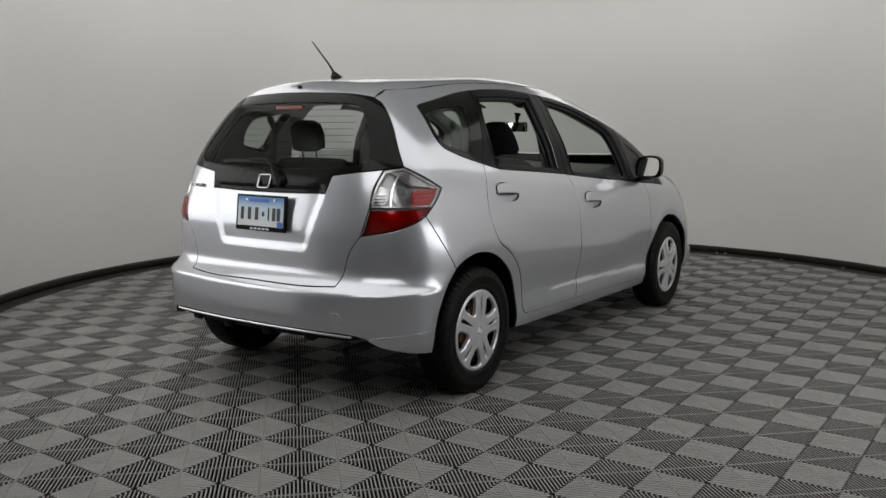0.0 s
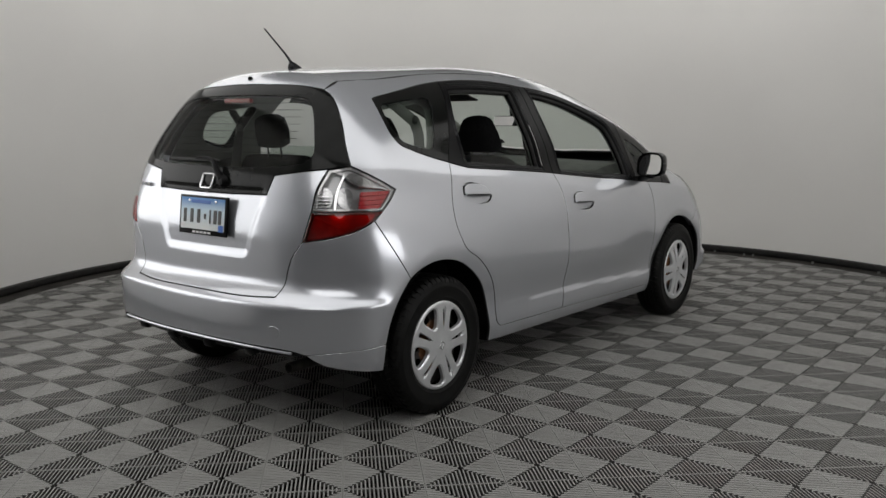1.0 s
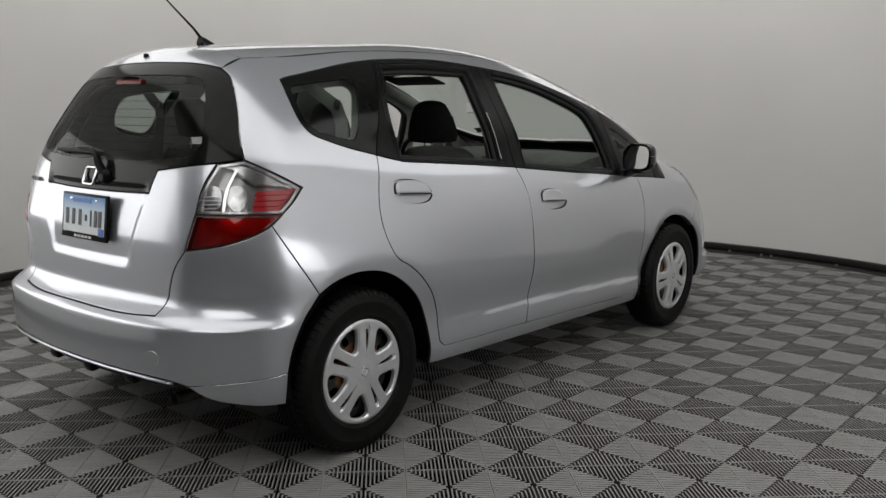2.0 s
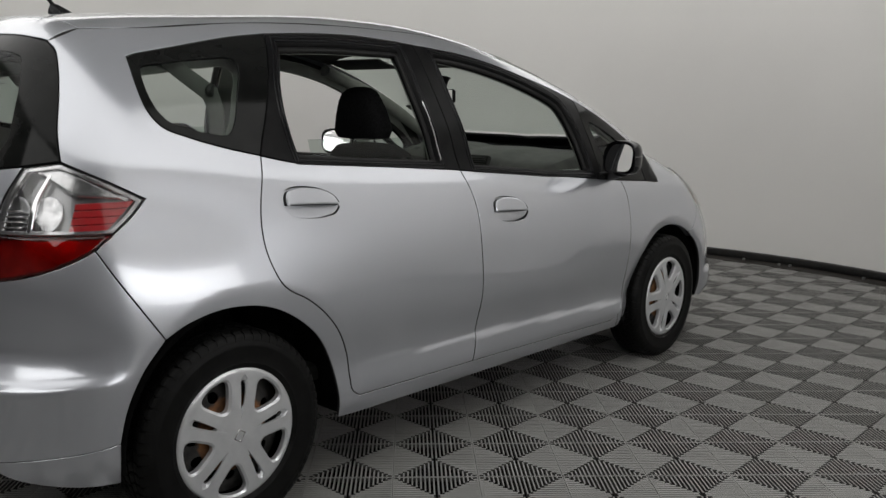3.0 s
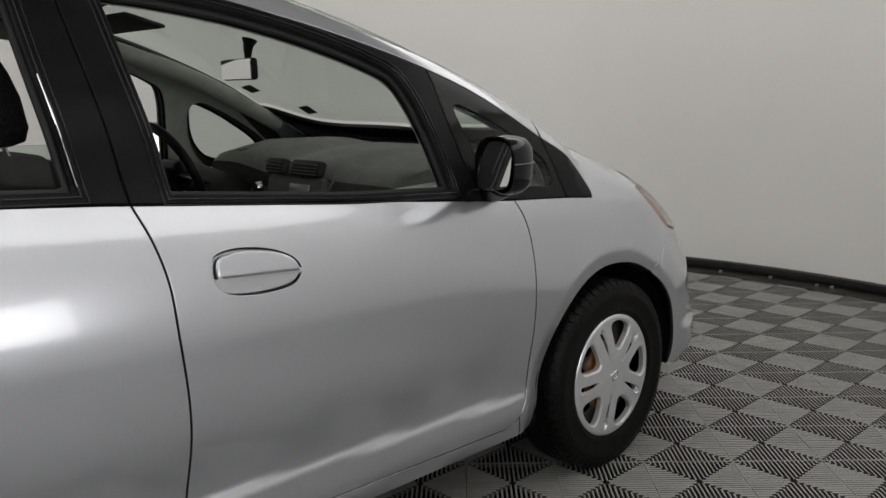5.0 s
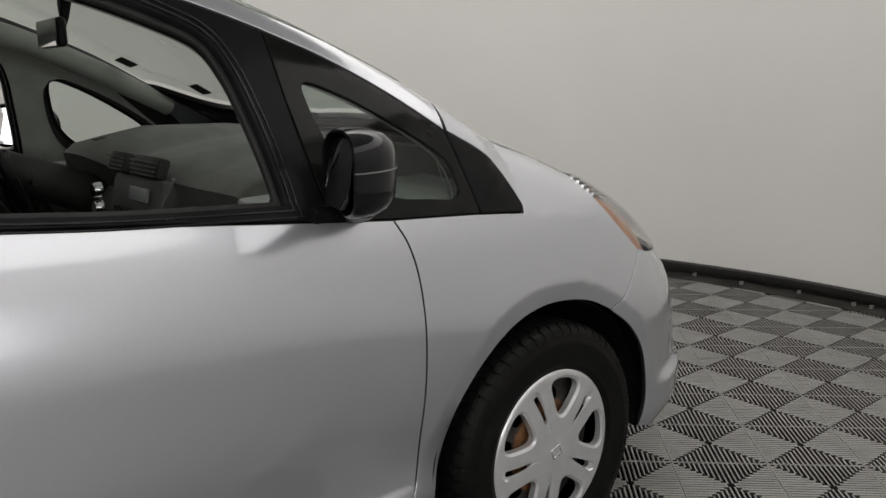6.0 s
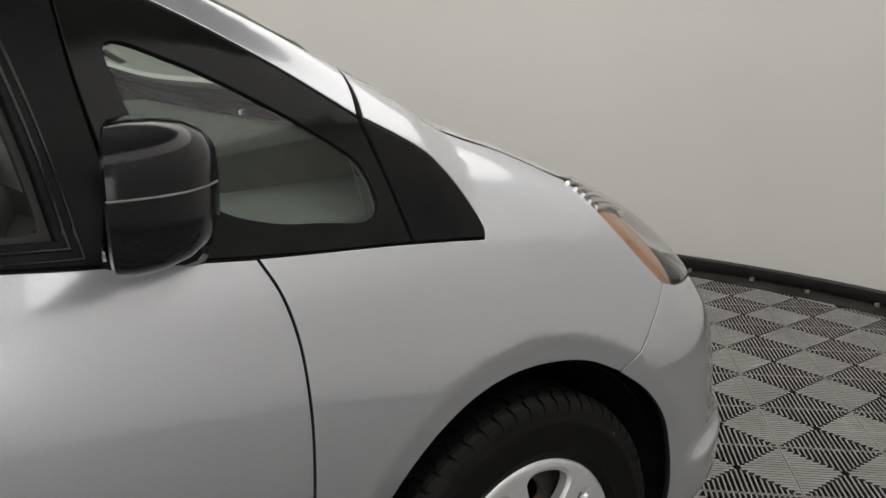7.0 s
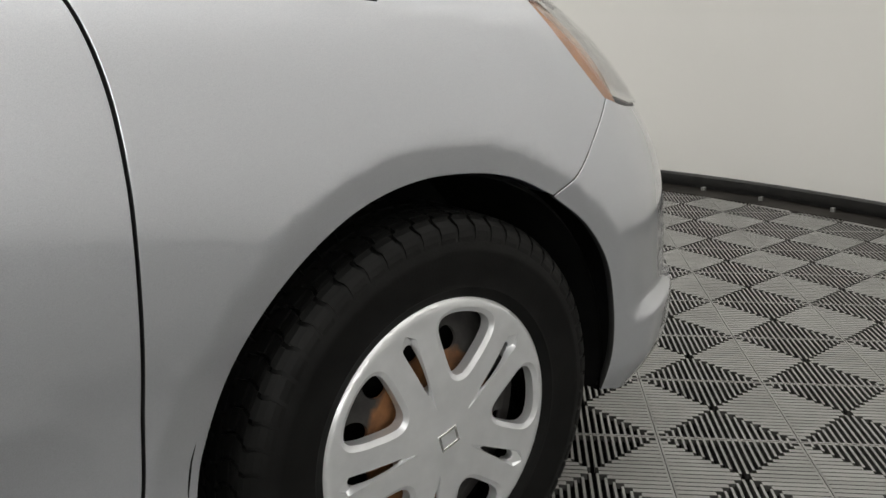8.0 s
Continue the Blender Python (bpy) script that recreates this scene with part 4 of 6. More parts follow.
    for k in range(4):
        a, b = k / 4, (k + 0.86) / 4
        lo_, hi_ = (lambda f: ((-0.388 + 0.016 * f, -0.310 + 0.072 * f), 0.915 + 0.070 * f))(a), (lambda f: ((-0.388 + 0.016 * f, -0.310 + 0.072 * f), 0.915 + 0.070 * f))(b)
        strip = loop([(lo_[0][0], lo_[1]), (lo_[0][1], lo_[1])], [(lo_[0][1], lo_[1]), (hi_[0][1], hi_[1])], [(hi_[0][1], hi_[1]), (hi_[0][0], hi_[1])], [(hi_[0][0], hi_[1]), (lo_[0][0], lo_[1])])
        sheet("reflector", strip, on_side, RED_STRIPE, tail_light, side=side, lift=-0.006, step=0.012, gap=0.0004)

# dark inner pressings behind the seams
for side in SIDES:
    ring_r = [(0.04 + 0.40 * math.cos(radians(a)), 0.30 + 0.40 * math.sin(radians(a))) for a in np.linspace(165, 5, 18)]
    ring_f = [(2.50 + 0.385 * math.cos(radians(a)), 0.295 + 0.385 * math.sin(radians(a))) for a in np.linspace(172, 8, 18)]
    backing = loop([(-0.55, 0.42), ring_r[0]], ring_r, [ring_r[-1], (0.46, 0.26)], [(0.46, 0.26), (2.10, 0.24)], [(2.10, 0.24), ring_f[0]], ring_f, [ring_f[-1], (2.93, 0.36), (2.93, 0.70)],
                   [(2.93, 0.70), (2.80, 0.70), (2.66, 0.88)], [(2.66, 0.88), (2.45, 0.94), (2.262, roof_rim[-1][1] - 0.02)], [(y, z - 0.014) for y, z in roof_rim[::-1][1:-1]],
                   [(roof_rim[1][0], roof_rim[1][1] - 0.014), (-0.40, 1.36)], [(-0.40, 1.36), (-0.39, 1.092)], [(-0.39, 1.092), (-0.198, 0.988)], [(-0.198, 0.988), (-0.325, 0.862)], [(-0.325, 0.862), (-0.38, 0.832), (-0.456, 0.803), (-0.56, 0.778)], [(-0.56, 0.778), (-0.55, 0.42)])
    sheet("inner_body", backing, on_side, SEAL, car, holes=[pull_in(h, -0.012) for h in (q_clear, opening, opening_f, tri_clear, dish, dish_f)], side=side, lift=-0.017, depth=0.002, step=0.05, label="dark inner pressing behind the panel seams")
sheet("inner_tail", loop([(-0.60, 1.03), (-0.60, 0.77)], [(-0.60, 0.77), (-0.56, 0.70), (-0.56, 0.42)], [(-0.56, 0.42), (TAIL_MID, 0.42)], [(TAIL_MID, 0.42), (TAIL_MID, 1.0)], [(TAIL_MID, 1.0), (-0.60, 1.03)]), on_side, SEAL, car, mid=TAIL_MID, both=True, lift=-0.017, depth=0.002, step=0.05, label="dark inner pressing behind the tailgate seam")

# rear bumper round the tail, with a skirt at each corner below a crease
LIP = [(-0.565, 0.350), (-0.610, 0.362), (-0.80, 0.368), (TAIL_MID, 0.372)]
CREASE = [(-0.307, 0.372), (-0.420, 0.366), (-0.500, 0.359), (-0.565, 0.350)]
rear_bumper = sheet("rear_bumper", loop(BUMPER_ARCH[:4] + [(-0.307, 0.372)], CREASE, LIP, [(TAIL_MID, 0.372), (TAIL_MID, 0.559)], GATE_FOOT[::-1], GATE_EDGE[::-1], LAMP_LOW[::-1], BUMPER_SEAM), on_side, PAINT, car,
                    mid=TAIL_MID, both=True, depth=0.014, step=0.014, gap=0.0016, label="silver rear bumper")
for side in SIDES:
    sheet("bumper_skirt", loop(CREASE, [(-0.565, 0.350), (-0.515, 0.312), (-0.427, 0.283), (-0.310, 0.258)], [(-0.310, 0.258), (-0.307, 0.372)]), on_side, PAINT, rear_bumper, side=side, gap=0.0006, drop=0.001, edge=0.002, depth=0.014)
eye_c = [(-0.672 + 0.024 * math.cos(a), 0.432 + 0.026 * math.sin(a)) for a in np.linspace(0, 2 * math.pi, 24, endpoint=False)]
sheet("tow_eye_cover", np.array(eye_c), on_side, PAINT, rear_bumper, lift=0.0018, gap=0.0, edge=0.0015, drop=0.001, depth=0.003, step=0.01)
valance = loop([(-0.50, 0.345), (-0.60, 0.355), (-0.80, 0.362), (TAIL_MID, 0.366)], [(TAIL_MID, 0.366), (TAIL_MID, 0.322)], [(TAIL_MID, 0.322), (-0.80, 0.320), (-0.66, 0.322), (-0.50, 0.345)])
sheet("valance", valance, on_side, SATIN_BLACK, rear_bumper, mid=TAIL_MID, both=True, lift=-0.022, depth=0.02, label="black plastic valance under the bumper")
bm = bmesh.new()
lip_line = [on_side(np.array([[s, z - 0.008]]))[0][0] - np.array([0, 0.001, 0]) for s, z in smooth_run(LIP[1:], 0.04)]
tube(bm, lip_line + [q * np.array([-1, 1, 1]) for q in lip_line[-2::-1]], 0.006, 8)
part("bumper_lip", bm, PAINT, rear_bumper, "bright lower edge of the bumper")
for x in (-0.42, -0.16, 0.10, 0.34):
    bm = bmesh.new()
    y = float(on_side(np.array([[TAIL_MID + abs(x), 0.36]]))[0][0][1])
    block(bm, pose(x, y + 0.045, 0.338, 14), (0.060, 0.07, 0.034), 0.010)
    part("bumper_fin", bm, SATIN_BLACK, rear_bumper, "dark fin under the bumper")

# tailgate: painted lower part, black garnish and rear window above
GARNISH_TOP = [(-0.492, 1.070), (-0.600, 1.058), (-0.738, 1.040)]
GARNISH_SIDE = [(-0.738, 1.040), (-0.752, 1.000), (-0.764, 0.962)]
GARNISH_LOW = [(-0.764, 0.962), (-0.95, 0.958), (TAIL_MID, 0.957)]
tailgate = sheet("tailgate", loop(LAMP_IN, GATE_EDGE, GATE_FOOT, [(TAIL_MID, 0.559), (TAIL_MID, 0.957)], GARNISH_LOW[::-1], GARNISH_SIDE[::-1], GARNISH_TOP[::-1]), on_side, PAINT, car,
                 mid=TAIL_MID, both=True, depth=0.014, step=0.014, label="silver tailgate")
GLASS_TOP = [(-0.535, 1.388), (-0.682, 1.401), (-0.948, 1.413), (TAIL_MID, 1.416)]
clear_r = [(TAIL_MID, 1.368), (-0.854, 1.362), (-0.690, 1.352), (-0.625, 1.335), (-0.585, 1.280), (-0.565, 1.200), (-0.560, 1.130), (-0.590, 1.100), (-0.690, 1.082), (-0.850, 1.072), (TAIL_MID, 1.068)]
rear_window = sheet("rear_window", loop(GATE_SIDE, [(-0.405, 1.082), (-0.492, 1.070)], GARNISH_TOP, GARNISH_SIDE, GARNISH_LOW, [(TAIL_MID, 0.957), (TAIL_MID, 1.068)], clear_r[::-1],
                                        [(TAIL_MID, 1.368), (TAIL_MID, 1.416)], GLASS_TOP[::-1]), on_side, FRIT, tailgate, mid=TAIL_MID, both=True, depth=0.010, label="rear window with a wide black border")
sheet("pane", loop(clear_r, [(TAIL_MID, 1.068), (TAIL_MID, 1.368)]), on_side, DARK_GLASS, rear_window, mid=TAIL_MID, both=True, gap=-0.003, lift=-0.003, depth=0.003).visible_shadow = False

# roof, spoiler lip over the rear window, windscreen, bonnet, front bumper
roof = sheet("roof", loop(ROOF_EDGE[:6], [(0.525, 1.5), (0.30, 1.462), (0.0, 1.450)], [(0.0, 1.450), (0.0, -0.265)], [(0.0, -0.265), (0.2, -0.258), (0.430, -0.215)]), on_top, PAINT, car, mid=0.0, both=True, gap=0.0016, step=0.05, label="silver roof")


def rim_y(s, z):
    p = on_side(np.array([[s, z]]))[0][0]
    return (p[0], p[1])


lip_run = [rim_y(s, z) for s, z in GLASS_TOP]
lip_run[-1] = (0.0, lip_run[-1][1])
sheet("spoiler", loop([(0.430, -0.215), lip_run[0]], lip_run, [lip_run[-1], (0.0, -0.265)], [(0.0, -0.265), (0.2, -0.258), (0.430, -0.215)]), on_top, PAINT, tailgate, mid=0.0, both=True, gap=0.0016, step=0.03, label="silver lip over the rear window")
windscreen = sheet("windscreen", loop(ROOF_EDGE[5:8] + [(0.645, 2.20)], [(0.645, 2.20), (0.47, 2.36), (0.0, 2.43)], [(0.0, 2.43), (0.0, 1.450)], [(0.0, 1.450), (0.30, 1.462), (0.525, 1.5)]), on_top, GLASS, car, mid=0.0, both=True, step=0.05, depth=0.004, label="green tinted windscreen")
windscreen.visible_shadow = False
hood_side = [(0.655, 2.262), (0.657, 2.34), (0.660, 2.45), (0.665, 2.56), (0.690, 2.675)]
sheet("bonnet", loop(hood_side, [(0.690, 2.675), (0.62, 2.87), (0.5, 3.06), (0.3, 3.17), (0.0, 3.21)], [(0.0, 3.21), (0.0, 2.54)], [(0.0, 2.54), (0.35, 2.50), (0.565, 2.39), (0.655, 2.262)]), on_top, PAINT, car, mid=0.0, both=True, gap=0.0016, step=0.05, label="silver bonnet")
sheet("cowl_panel", loop([(0.0, 2.43), (0.47, 2.36), (0.645, 2.20)], [(0.645, 2.20), (0.655, 2.262)], [(0.655, 2.262), (0.565, 2.39), (0.35, 2.50), (0.0, 2.54)], [(0.0, 2.54), (0.0, 2.43)]), on_top, SATIN_BLACK, car, mid=0.0, both=True, lift=-0.012, step=0.05, label="black plastic cowl under the windscreen")
sheet("front_bumper", loop(NOSE_ARCH, [(2.836, 0.250), (2.92, 0.225), (3.2, 0.205), (NOSE_MID, 0.20)], [(NOSE_MID, 0.20), (NOSE_MID, 0.735)], [(NOSE_MID, 0.735), (3.22, 0.700), (3.10, 0.690), (2.900, 0.706), (2.836, 0.724)], NOSE_SEAM[::-1]),
      on_side, PAINT, car, mid=NOSE_MID, both=True, depth=0.014, gap=0.0004, step=0.018, label="silver front bumper")


# ---- wheels: tyre with tread blocks, silver cover over a rusty steel wheel ----
TYRE_R = 0.303


def tyre_profile():
    half = [(0.190, 0.072), (0.197, 0.079), (0.205, 0.081), (0.209, 0.0835), (0.214, 0.0825), (0.235, 0.0865), (0.255, 0.0875), (0.258, 0.0882), (0.262, 0.0872),
            (0.276, 0.0835), (0.288, 0.0765), (0.2945, 0.066), (0.296, 0.03), (0.296, 0.0)]
    return half + [(r, -a) for r, a in half[-2::-1]]


def lug(bm, section, floor_, c, width, bend, wave):
    """One tread block: a section across the tyre between two ragged cuts, down to the floor of the grooves."""
    edges = []
    for d in (-1, 1):
        run = []
        for (a, r), (fa, fr), b in zip(section, floor_, bend):
            t = c + d * width * (0.96 if d > 0 else 1.0) + b + d * wave
            run.append((bm.verts.new((a, r * math.cos(t), r * math.sin(t))), bm.verts.new((fa, fr * math.cos(t), fr * math.sin(t)))))
        edges.append(run)
    lo, hi = edges
    for k in range(len(section) - 1):
        bm.faces.new((lo[k][0], lo[k + 1][0], hi[k + 1][0], hi[k][0]))
        bm.faces.new((lo[k][0], lo[k][1], lo[k + 1][1], lo[k + 1][0]))
        bm.faces.new((hi[k][0], hi[k + 1][0], hi[k + 1][1], hi[k][1]))
    for k in (0, -1):
        bm.faces.new((lo[k][0], hi[k][0], hi[k][1], lo[k][1]))


def tread_blocks(bm):
    # tall shoulder blocks run down on to the sidewall; the cuts between them jog sideways
    section = [(0.047, 0.3030), (0.058, 0.3026), (0.063, 0.3012), (0.0635, 0.3010), (0.070, 0.2975), (0.0765, 0.2915), (0.0810, 0.2840), (0.0838, 0.2770), (0.0850, 0.2715)]
    floor_ = [(0.047, 0.2945), (0.056, 0.2940), (0.060, 0.2925), (0.0605, 0.2923), (0.065, 0.2895), (0.070, 0.2850), (0.0745, 0.2790), (0.0785, 0.2735), (0.0825, 0.2705)]
    bend = [-0.024, -0.012, -0.006, 0.016, 0.020, 0.008, 0.010, 0.018, 0.024]
    n = 60
    for sgn in (1, -1):
        for k in range(n):
            lug(bm, [(sgn * a, r) for a, r in section], [(sgn * a, r) for a, r in floor_], 2 * math.pi * (k + 0.4 * (sgn < 0)) / n, math.pi / n * 0.83, [b * 0.85 for b in bend], 0.0)
    for row, (a0, a1, skew) in enumerate(((0.018, 0.0435, -0.012), (-0.0125, 0.0125, 0.010), (-0.0435, -0.018, 0.012))):
        mid = (a0 + a1) / 2
        cross = [(a0, 0.3034), (mid - 0.001, 0.3038), (mid, 0.3038), (a1, 0.3034)]
        for k in range(n):
            lug(bm, cross, [(a, 0.2945) for a, _ in cross], 2 * math.pi * (k + 0.33 * row) / n, math.pi / n * 0.85, [-skew, -skew * 0.1, skew * 0.9, skew * 1.6], 0.0)
    bmesh.ops.recalc_face_normals(bm, faces=bm.faces)
    return bm


HOLE = [(0.087, 0.0), (0.090, 0.009), (0.101, 0.0185), (0.120, 0.0305), (0.138, 0.0410), (0.152, 0.0460), (0.163, 0.0430), (0.171, 0.0290), (0.1745, 0.0)]
SLOT = [(0.076, 0.0), (0.084, 0.0026), (0.115, 0.0058), (0.142, 0.0072), (0.154, 0.0064), (0.158, 0.0)]


def groove_width(along):
    return np.interp(along, (0.046, 0.12, 0.162, 0.176), (0.0004, 0.0080, 0.0130, 0.0004))


def cover_height(uv):
    """The face of the wheel cover: flat spokes, bevels falling into the openings and a groove down each spoke that widens outwards."""
    r, turn = np.hypot(uv[:, 0], uv[:, 1]), np.degrees(np.arctan2(uv[:, 1], uv[:, 0]))
    x = mono((0.0, 0.030, 0.045, 0.08, 0.13, 0.168, 0.178, 0.190, 0.197), (0.0880, 0.0872, 0.0858, 0.0852, 0.0840, 0.0815, 0.0815, 0.0800, 0.0730), r)
    # groove
    d = np.radians(turn % 72 - 36)
    across, along = np.abs(r * np.sin(d)), r * np.cos(d)
    wide = groove_width(along)
    x = x - np.interp(along, (0.046, 0.09, 0.150, 0.176), (0.0, 0.0055, 0.0095, 0.0)) * np.clip(3.0 * (1 - across / wide), 0, 1)
    # bevel round the openings
    d = np.radians((turn + 36) % 72 - 36)
    q = np.stack([r * np.cos(d), np.abs(r * np.sin(d))], 1)
    edge = smooth_run(HOLE, 0.002)
    near = np.concatenate([((g[:, None] - edge[None]) ** 2).sum(2).min(1) ** 0.5 for g in np.array_split(q, max(1, len(q) // 2000))])
    return x - 0.0038 * np.clip(1 - (near - 0.0015) / 0.0055, 0, 1)


def cover_lay(uv):
    uv = np.asarray(uv, float)
    e, x = 6e-4, cover_height(uv)
    gy = (cover_height(uv + [e, 0]) - cover_height(uv - [e, 0])) / (2 * e)
    gz = (cover_height(uv + [0, e]) - cover_height(uv - [0, e])) / (2 * e)
    n = np.stack([np.ones(len(x)), -gy, -gz], 1)
    return np.stack([x, uv[:, 0], uv[:, 1]], 1), n / np.linalg.norm(n, axis=1, keepdims=True)


def flat_lay(x):
    return lambda uv: (np.stack([np.full(len(uv), x), uv[:, 0], uv[:, 1]], 1), np.tile([1.0, 0, 0], (len(uv), 1)))


def polar(points, turn):
    c, s = math.cos(radians(turn)), math.sin(radians(turn))
    return [(r * c - t * s, r * s + t * c) for r, t in points]


def mirrored(points):
    return points + [(r, -t) for r, t in points[::-1] if abs(t) > 1e-6]


def round_loop(radius, n=72):
    return np.array([(radius * math.cos(a), radius * math.sin(a)) for a in np.linspace(0, 2 * math.pi, n, endpoint=False)])


def wheel(name="wheel"):
    w = new(name)
    bm = lathe(bmesh.new(), tyre_profile(), 96)
    tyre = part("tyre", bm, RUBBER, w, "black tyre with blocked winter tread")
    tagged(part("tread", tread_blocks(bmesh.new()), RUBBER, tyre, smooth=False), "black rubber tread blocks", kind="stuff")
    holes = [ring_loop(polar(mirrored(HOLE), 72 * k), 0.004) for k in range(5)] + [ring_loop(polar(mirrored(SLOT), 36 + 72 * k), 0.004) for k in range(5)]
    run = np.array([0.046, 0.06, 0.075, 0.09, 0.105, 0.12, 0.134, 0.148, 0.162, 0.169, 0.176])
    creases = []
    for k in range(5):
        for part_wide in (1.0, 0.667):
            for d in (1, -1):
                creases.append(np.array(polar([(a, d * part_wide * b) for a, b in zip(run[(part_wide < 1):len(run) - (part_wide < 1)], groove_width(run)[(part_wide < 1):len(run) - (part_wide < 1)])], 36 + 72 * k)))
        for wide_ in (-0.0015, -0.007):
            rim_line = pull_in(ring_loop(polar(mirrored(HOLE), 72 * k), 0.005), wide_)
            creases.append(np.vstack([rim_line, rim_line[:1]]))
    for r in (0.030, 0.168, 0.190):
        creases.append(np.vstack([round_loop(r, 90), round_loop(r, 90)[:1]]) if r != 0.168 else np.array([(0.0021, 0.0), (0.0, 0.0021)]))
    cover = sheet("wheel_cover", round_loop(0.197, 120), cover_lay, COVER, w, holes=holes, gap=0.0, edge=0.0010, drop=0.0006, depth=0.016, step=0.005, creases=creases, label="silver plastic wheel cover with five split spokes")
    badge = np.array(polar([(-0.016, -0.013), (0.016, -0.013), (0.016, 0.013), (-0.016, 0.013)], 12))
    badge = loop(*[[tuple(badge[i]), tuple(badge[(i + 1) % 4])] for i in range(4)], step=0.006)
    sheet("badge", badge, lambda uv: (lambda p, n: (p + 0.0015 * n, n))(*cover_lay(uv)), CHROME, cover, holes=[pull_in(badge, 0.0035)], gap=0.0, edge=0.001, drop=0.0008, depth=0.003, step=0.02)
    bores = [np.array([(0.128 * math.cos(b) + 0.0165 * math.cos(a), 0.128 * math.sin(b) + 0.0165 * math.sin(a)) for a in np.linspace(0, 2 * math.pi, 18, endpoint=False)]) for b in np.radians(np.arange(12) * 30 + 11)]
    dish = lambda uv: (lambda r: (np.stack([0.052 - 0.030 * np.clip((r - 0.10) / 0.07, 0, 1) ** 2 - 0.012 * np.exp(-(r / 0.07) ** 4), uv[:, 0], uv[:, 1]], 1), np.tile([1.0, 0, 0], (len(uv), 1))))(np.hypot(uv[:, 0], uv[:, 1]))
    sheet("steel_rim", round_loop(0.185), dish, RUST, w, holes=bores, gap=0.0, step=0.012, depth=0.006, label="rusty steel wheel behind the cover")
    bm = lathe(bmesh.new(), [(0.0005, -0.005), (0.178, -0.005), (0.188, 0.02), (0.188, -0.07)], 48)
    part("brake_drum", bm, LINER, w, "dark brake drum")
    return w


first = wheel()
first.parent = car
first.matrix_local = pose(0.735, 0.0, 0.299, 45, 0, 0)
for x, y, turn, flip in ((0.741, 2.5, 4.5, 0), (-0.735, 0.0, 10, 180), (-0.741, 2.5, -14, 180)):
    w = copy_thing(first, Matrix.Identity(4))
    w.parent = car
    w.matrix_local = pose(x, y, 0.299, 0, 0, flip) @ pose(0, 0, 0, turn, 0, 0)

# dark liners in the wheel arches, floor pan, exhaust
for side in SIDES:
    for name_y, r, cz, low, high in ((0.035, 0.362, 0.305, -2, 186), (2.498, 0.352, 0.296, -8, 190)):
        bm = bmesh.new()
        arc = np.radians(np.arange(low, high + 1, 6))
        rings = [[bm.verts.new((side * x, name_y + q * math.cos(a), cz + q * math.sin(a))) for a in arc] for x, q in ((0.800, r + 0.004), (0.790, r + 0.012), (0.50, r + 0.012), (0.50, 0.03))]
        for a, b in zip(rings, rings[1:]):
            for k in range(len(arc) - 1):
                bm.faces.new((a[k], a[k + 1], b[k + 1], b[k]))
        bmesh.ops.recalc_face_normals(bm, faces=bm.faces)
        part("arch_liner", bm, LINER, car, "black wheel arch liner")
bm = bmesh.new()
block(bm, pose(0, 1.72, 0.26), (0.96, 2.90, 0.14), 0.04)
block(bm, pose(0, 1.27, 0.265), (1.49, 1.62, 0.115), 0.02)
block(bm, pose(0, 3.05, 0.29), (1.30, 0.42, 0.16), 0.04)
block(bm, pose(0, -0.10, 0.42), (0.98, 0.90, 0.14), 0.04)
for side in SIDES:
    block(bm, pose(side * 0.62, 2.882, 0.40), (0.365, 0.012, 0.30), 0.004)
part("floor_pan", bm, LINER, car, "dark underside of the car", smooth=False)
bm = bmesh.new()
block(bm, pose(0, 3.0, 0.222), (1.28, 0.32, 0.012), 0.004)
part("undertray", bm, LINER, car, "black tray under the nose", smooth=False)
bm = lathe(bmesh.new(), [(0.019, 0.0), (0.022, 0.0), (0.0225, -0.004), (0.0225, -0.30), (0.02, -0.30), (0.019, -0.002)], 24, pose(0.485, -0.575, 0.268, 0, 0, -90))
bmesh.ops.recalc_face_normals(bm, faces=bm.faces)
part("exhaust_pipe", bm, STEEL, car, "dull steel exhaust pipe")
bm = bmesh.new()
block(bm, pose(0.30, -0.26, 0.325), (0.46, 0.22, 0.13), 0.06, 3)
part("silencer", bm, STEEL, car, "dull steel silencer")
# torsion beam and springs show dark between the wheels
bm = bmesh.new()
tube(bm, [(-0.6, 0.05, 0.26), (0.6, 0.05, 0.26)], 0.035, 10)
part("rear_axle", bm, LINER, car)
bm = bmesh.new()
block(bm, pose(0, 2.5, 0.26), (1.2, 0.12, 0.07), 0.02)
part("front_axle", bm, LINER, car)


# ---- the cabin ----


def blob(bm, stations, sides=28, power=2.6):
    """A soft cushion: cross-sections (centre, half width, half depth, tilt) stacked along their own way."""
    rings = []
    for (x, y, z), w, d, tilt in stations:
        ring = []
        for k in range(sides):
            a = 2 * math.pi * k / sides
            c, s = math.cos(a), math.sin(a)
            u = math.copysign(abs(c) ** (2 / power), c) * w
            v = math.copysign(abs(s) ** (2 / power), s) * d
            ring.append(bm.verts.new((x + u, y + v * math.cos(tilt), z + v * math.sin(tilt))))
        rings.append(ring)
    for a, b in zip(rings, rings[1:]):
        for k in range(sides):
            bm.faces.new((a[k], a[(k + 1) % sides], b[(k + 1) % sides], b[k]))
    bm.faces.new(list(reversed(rings[0])))
    bm.faces.new(rings[-1])
    bmesh.ops.recalc_face_normals(bm, faces=bm.faces)
    return bm


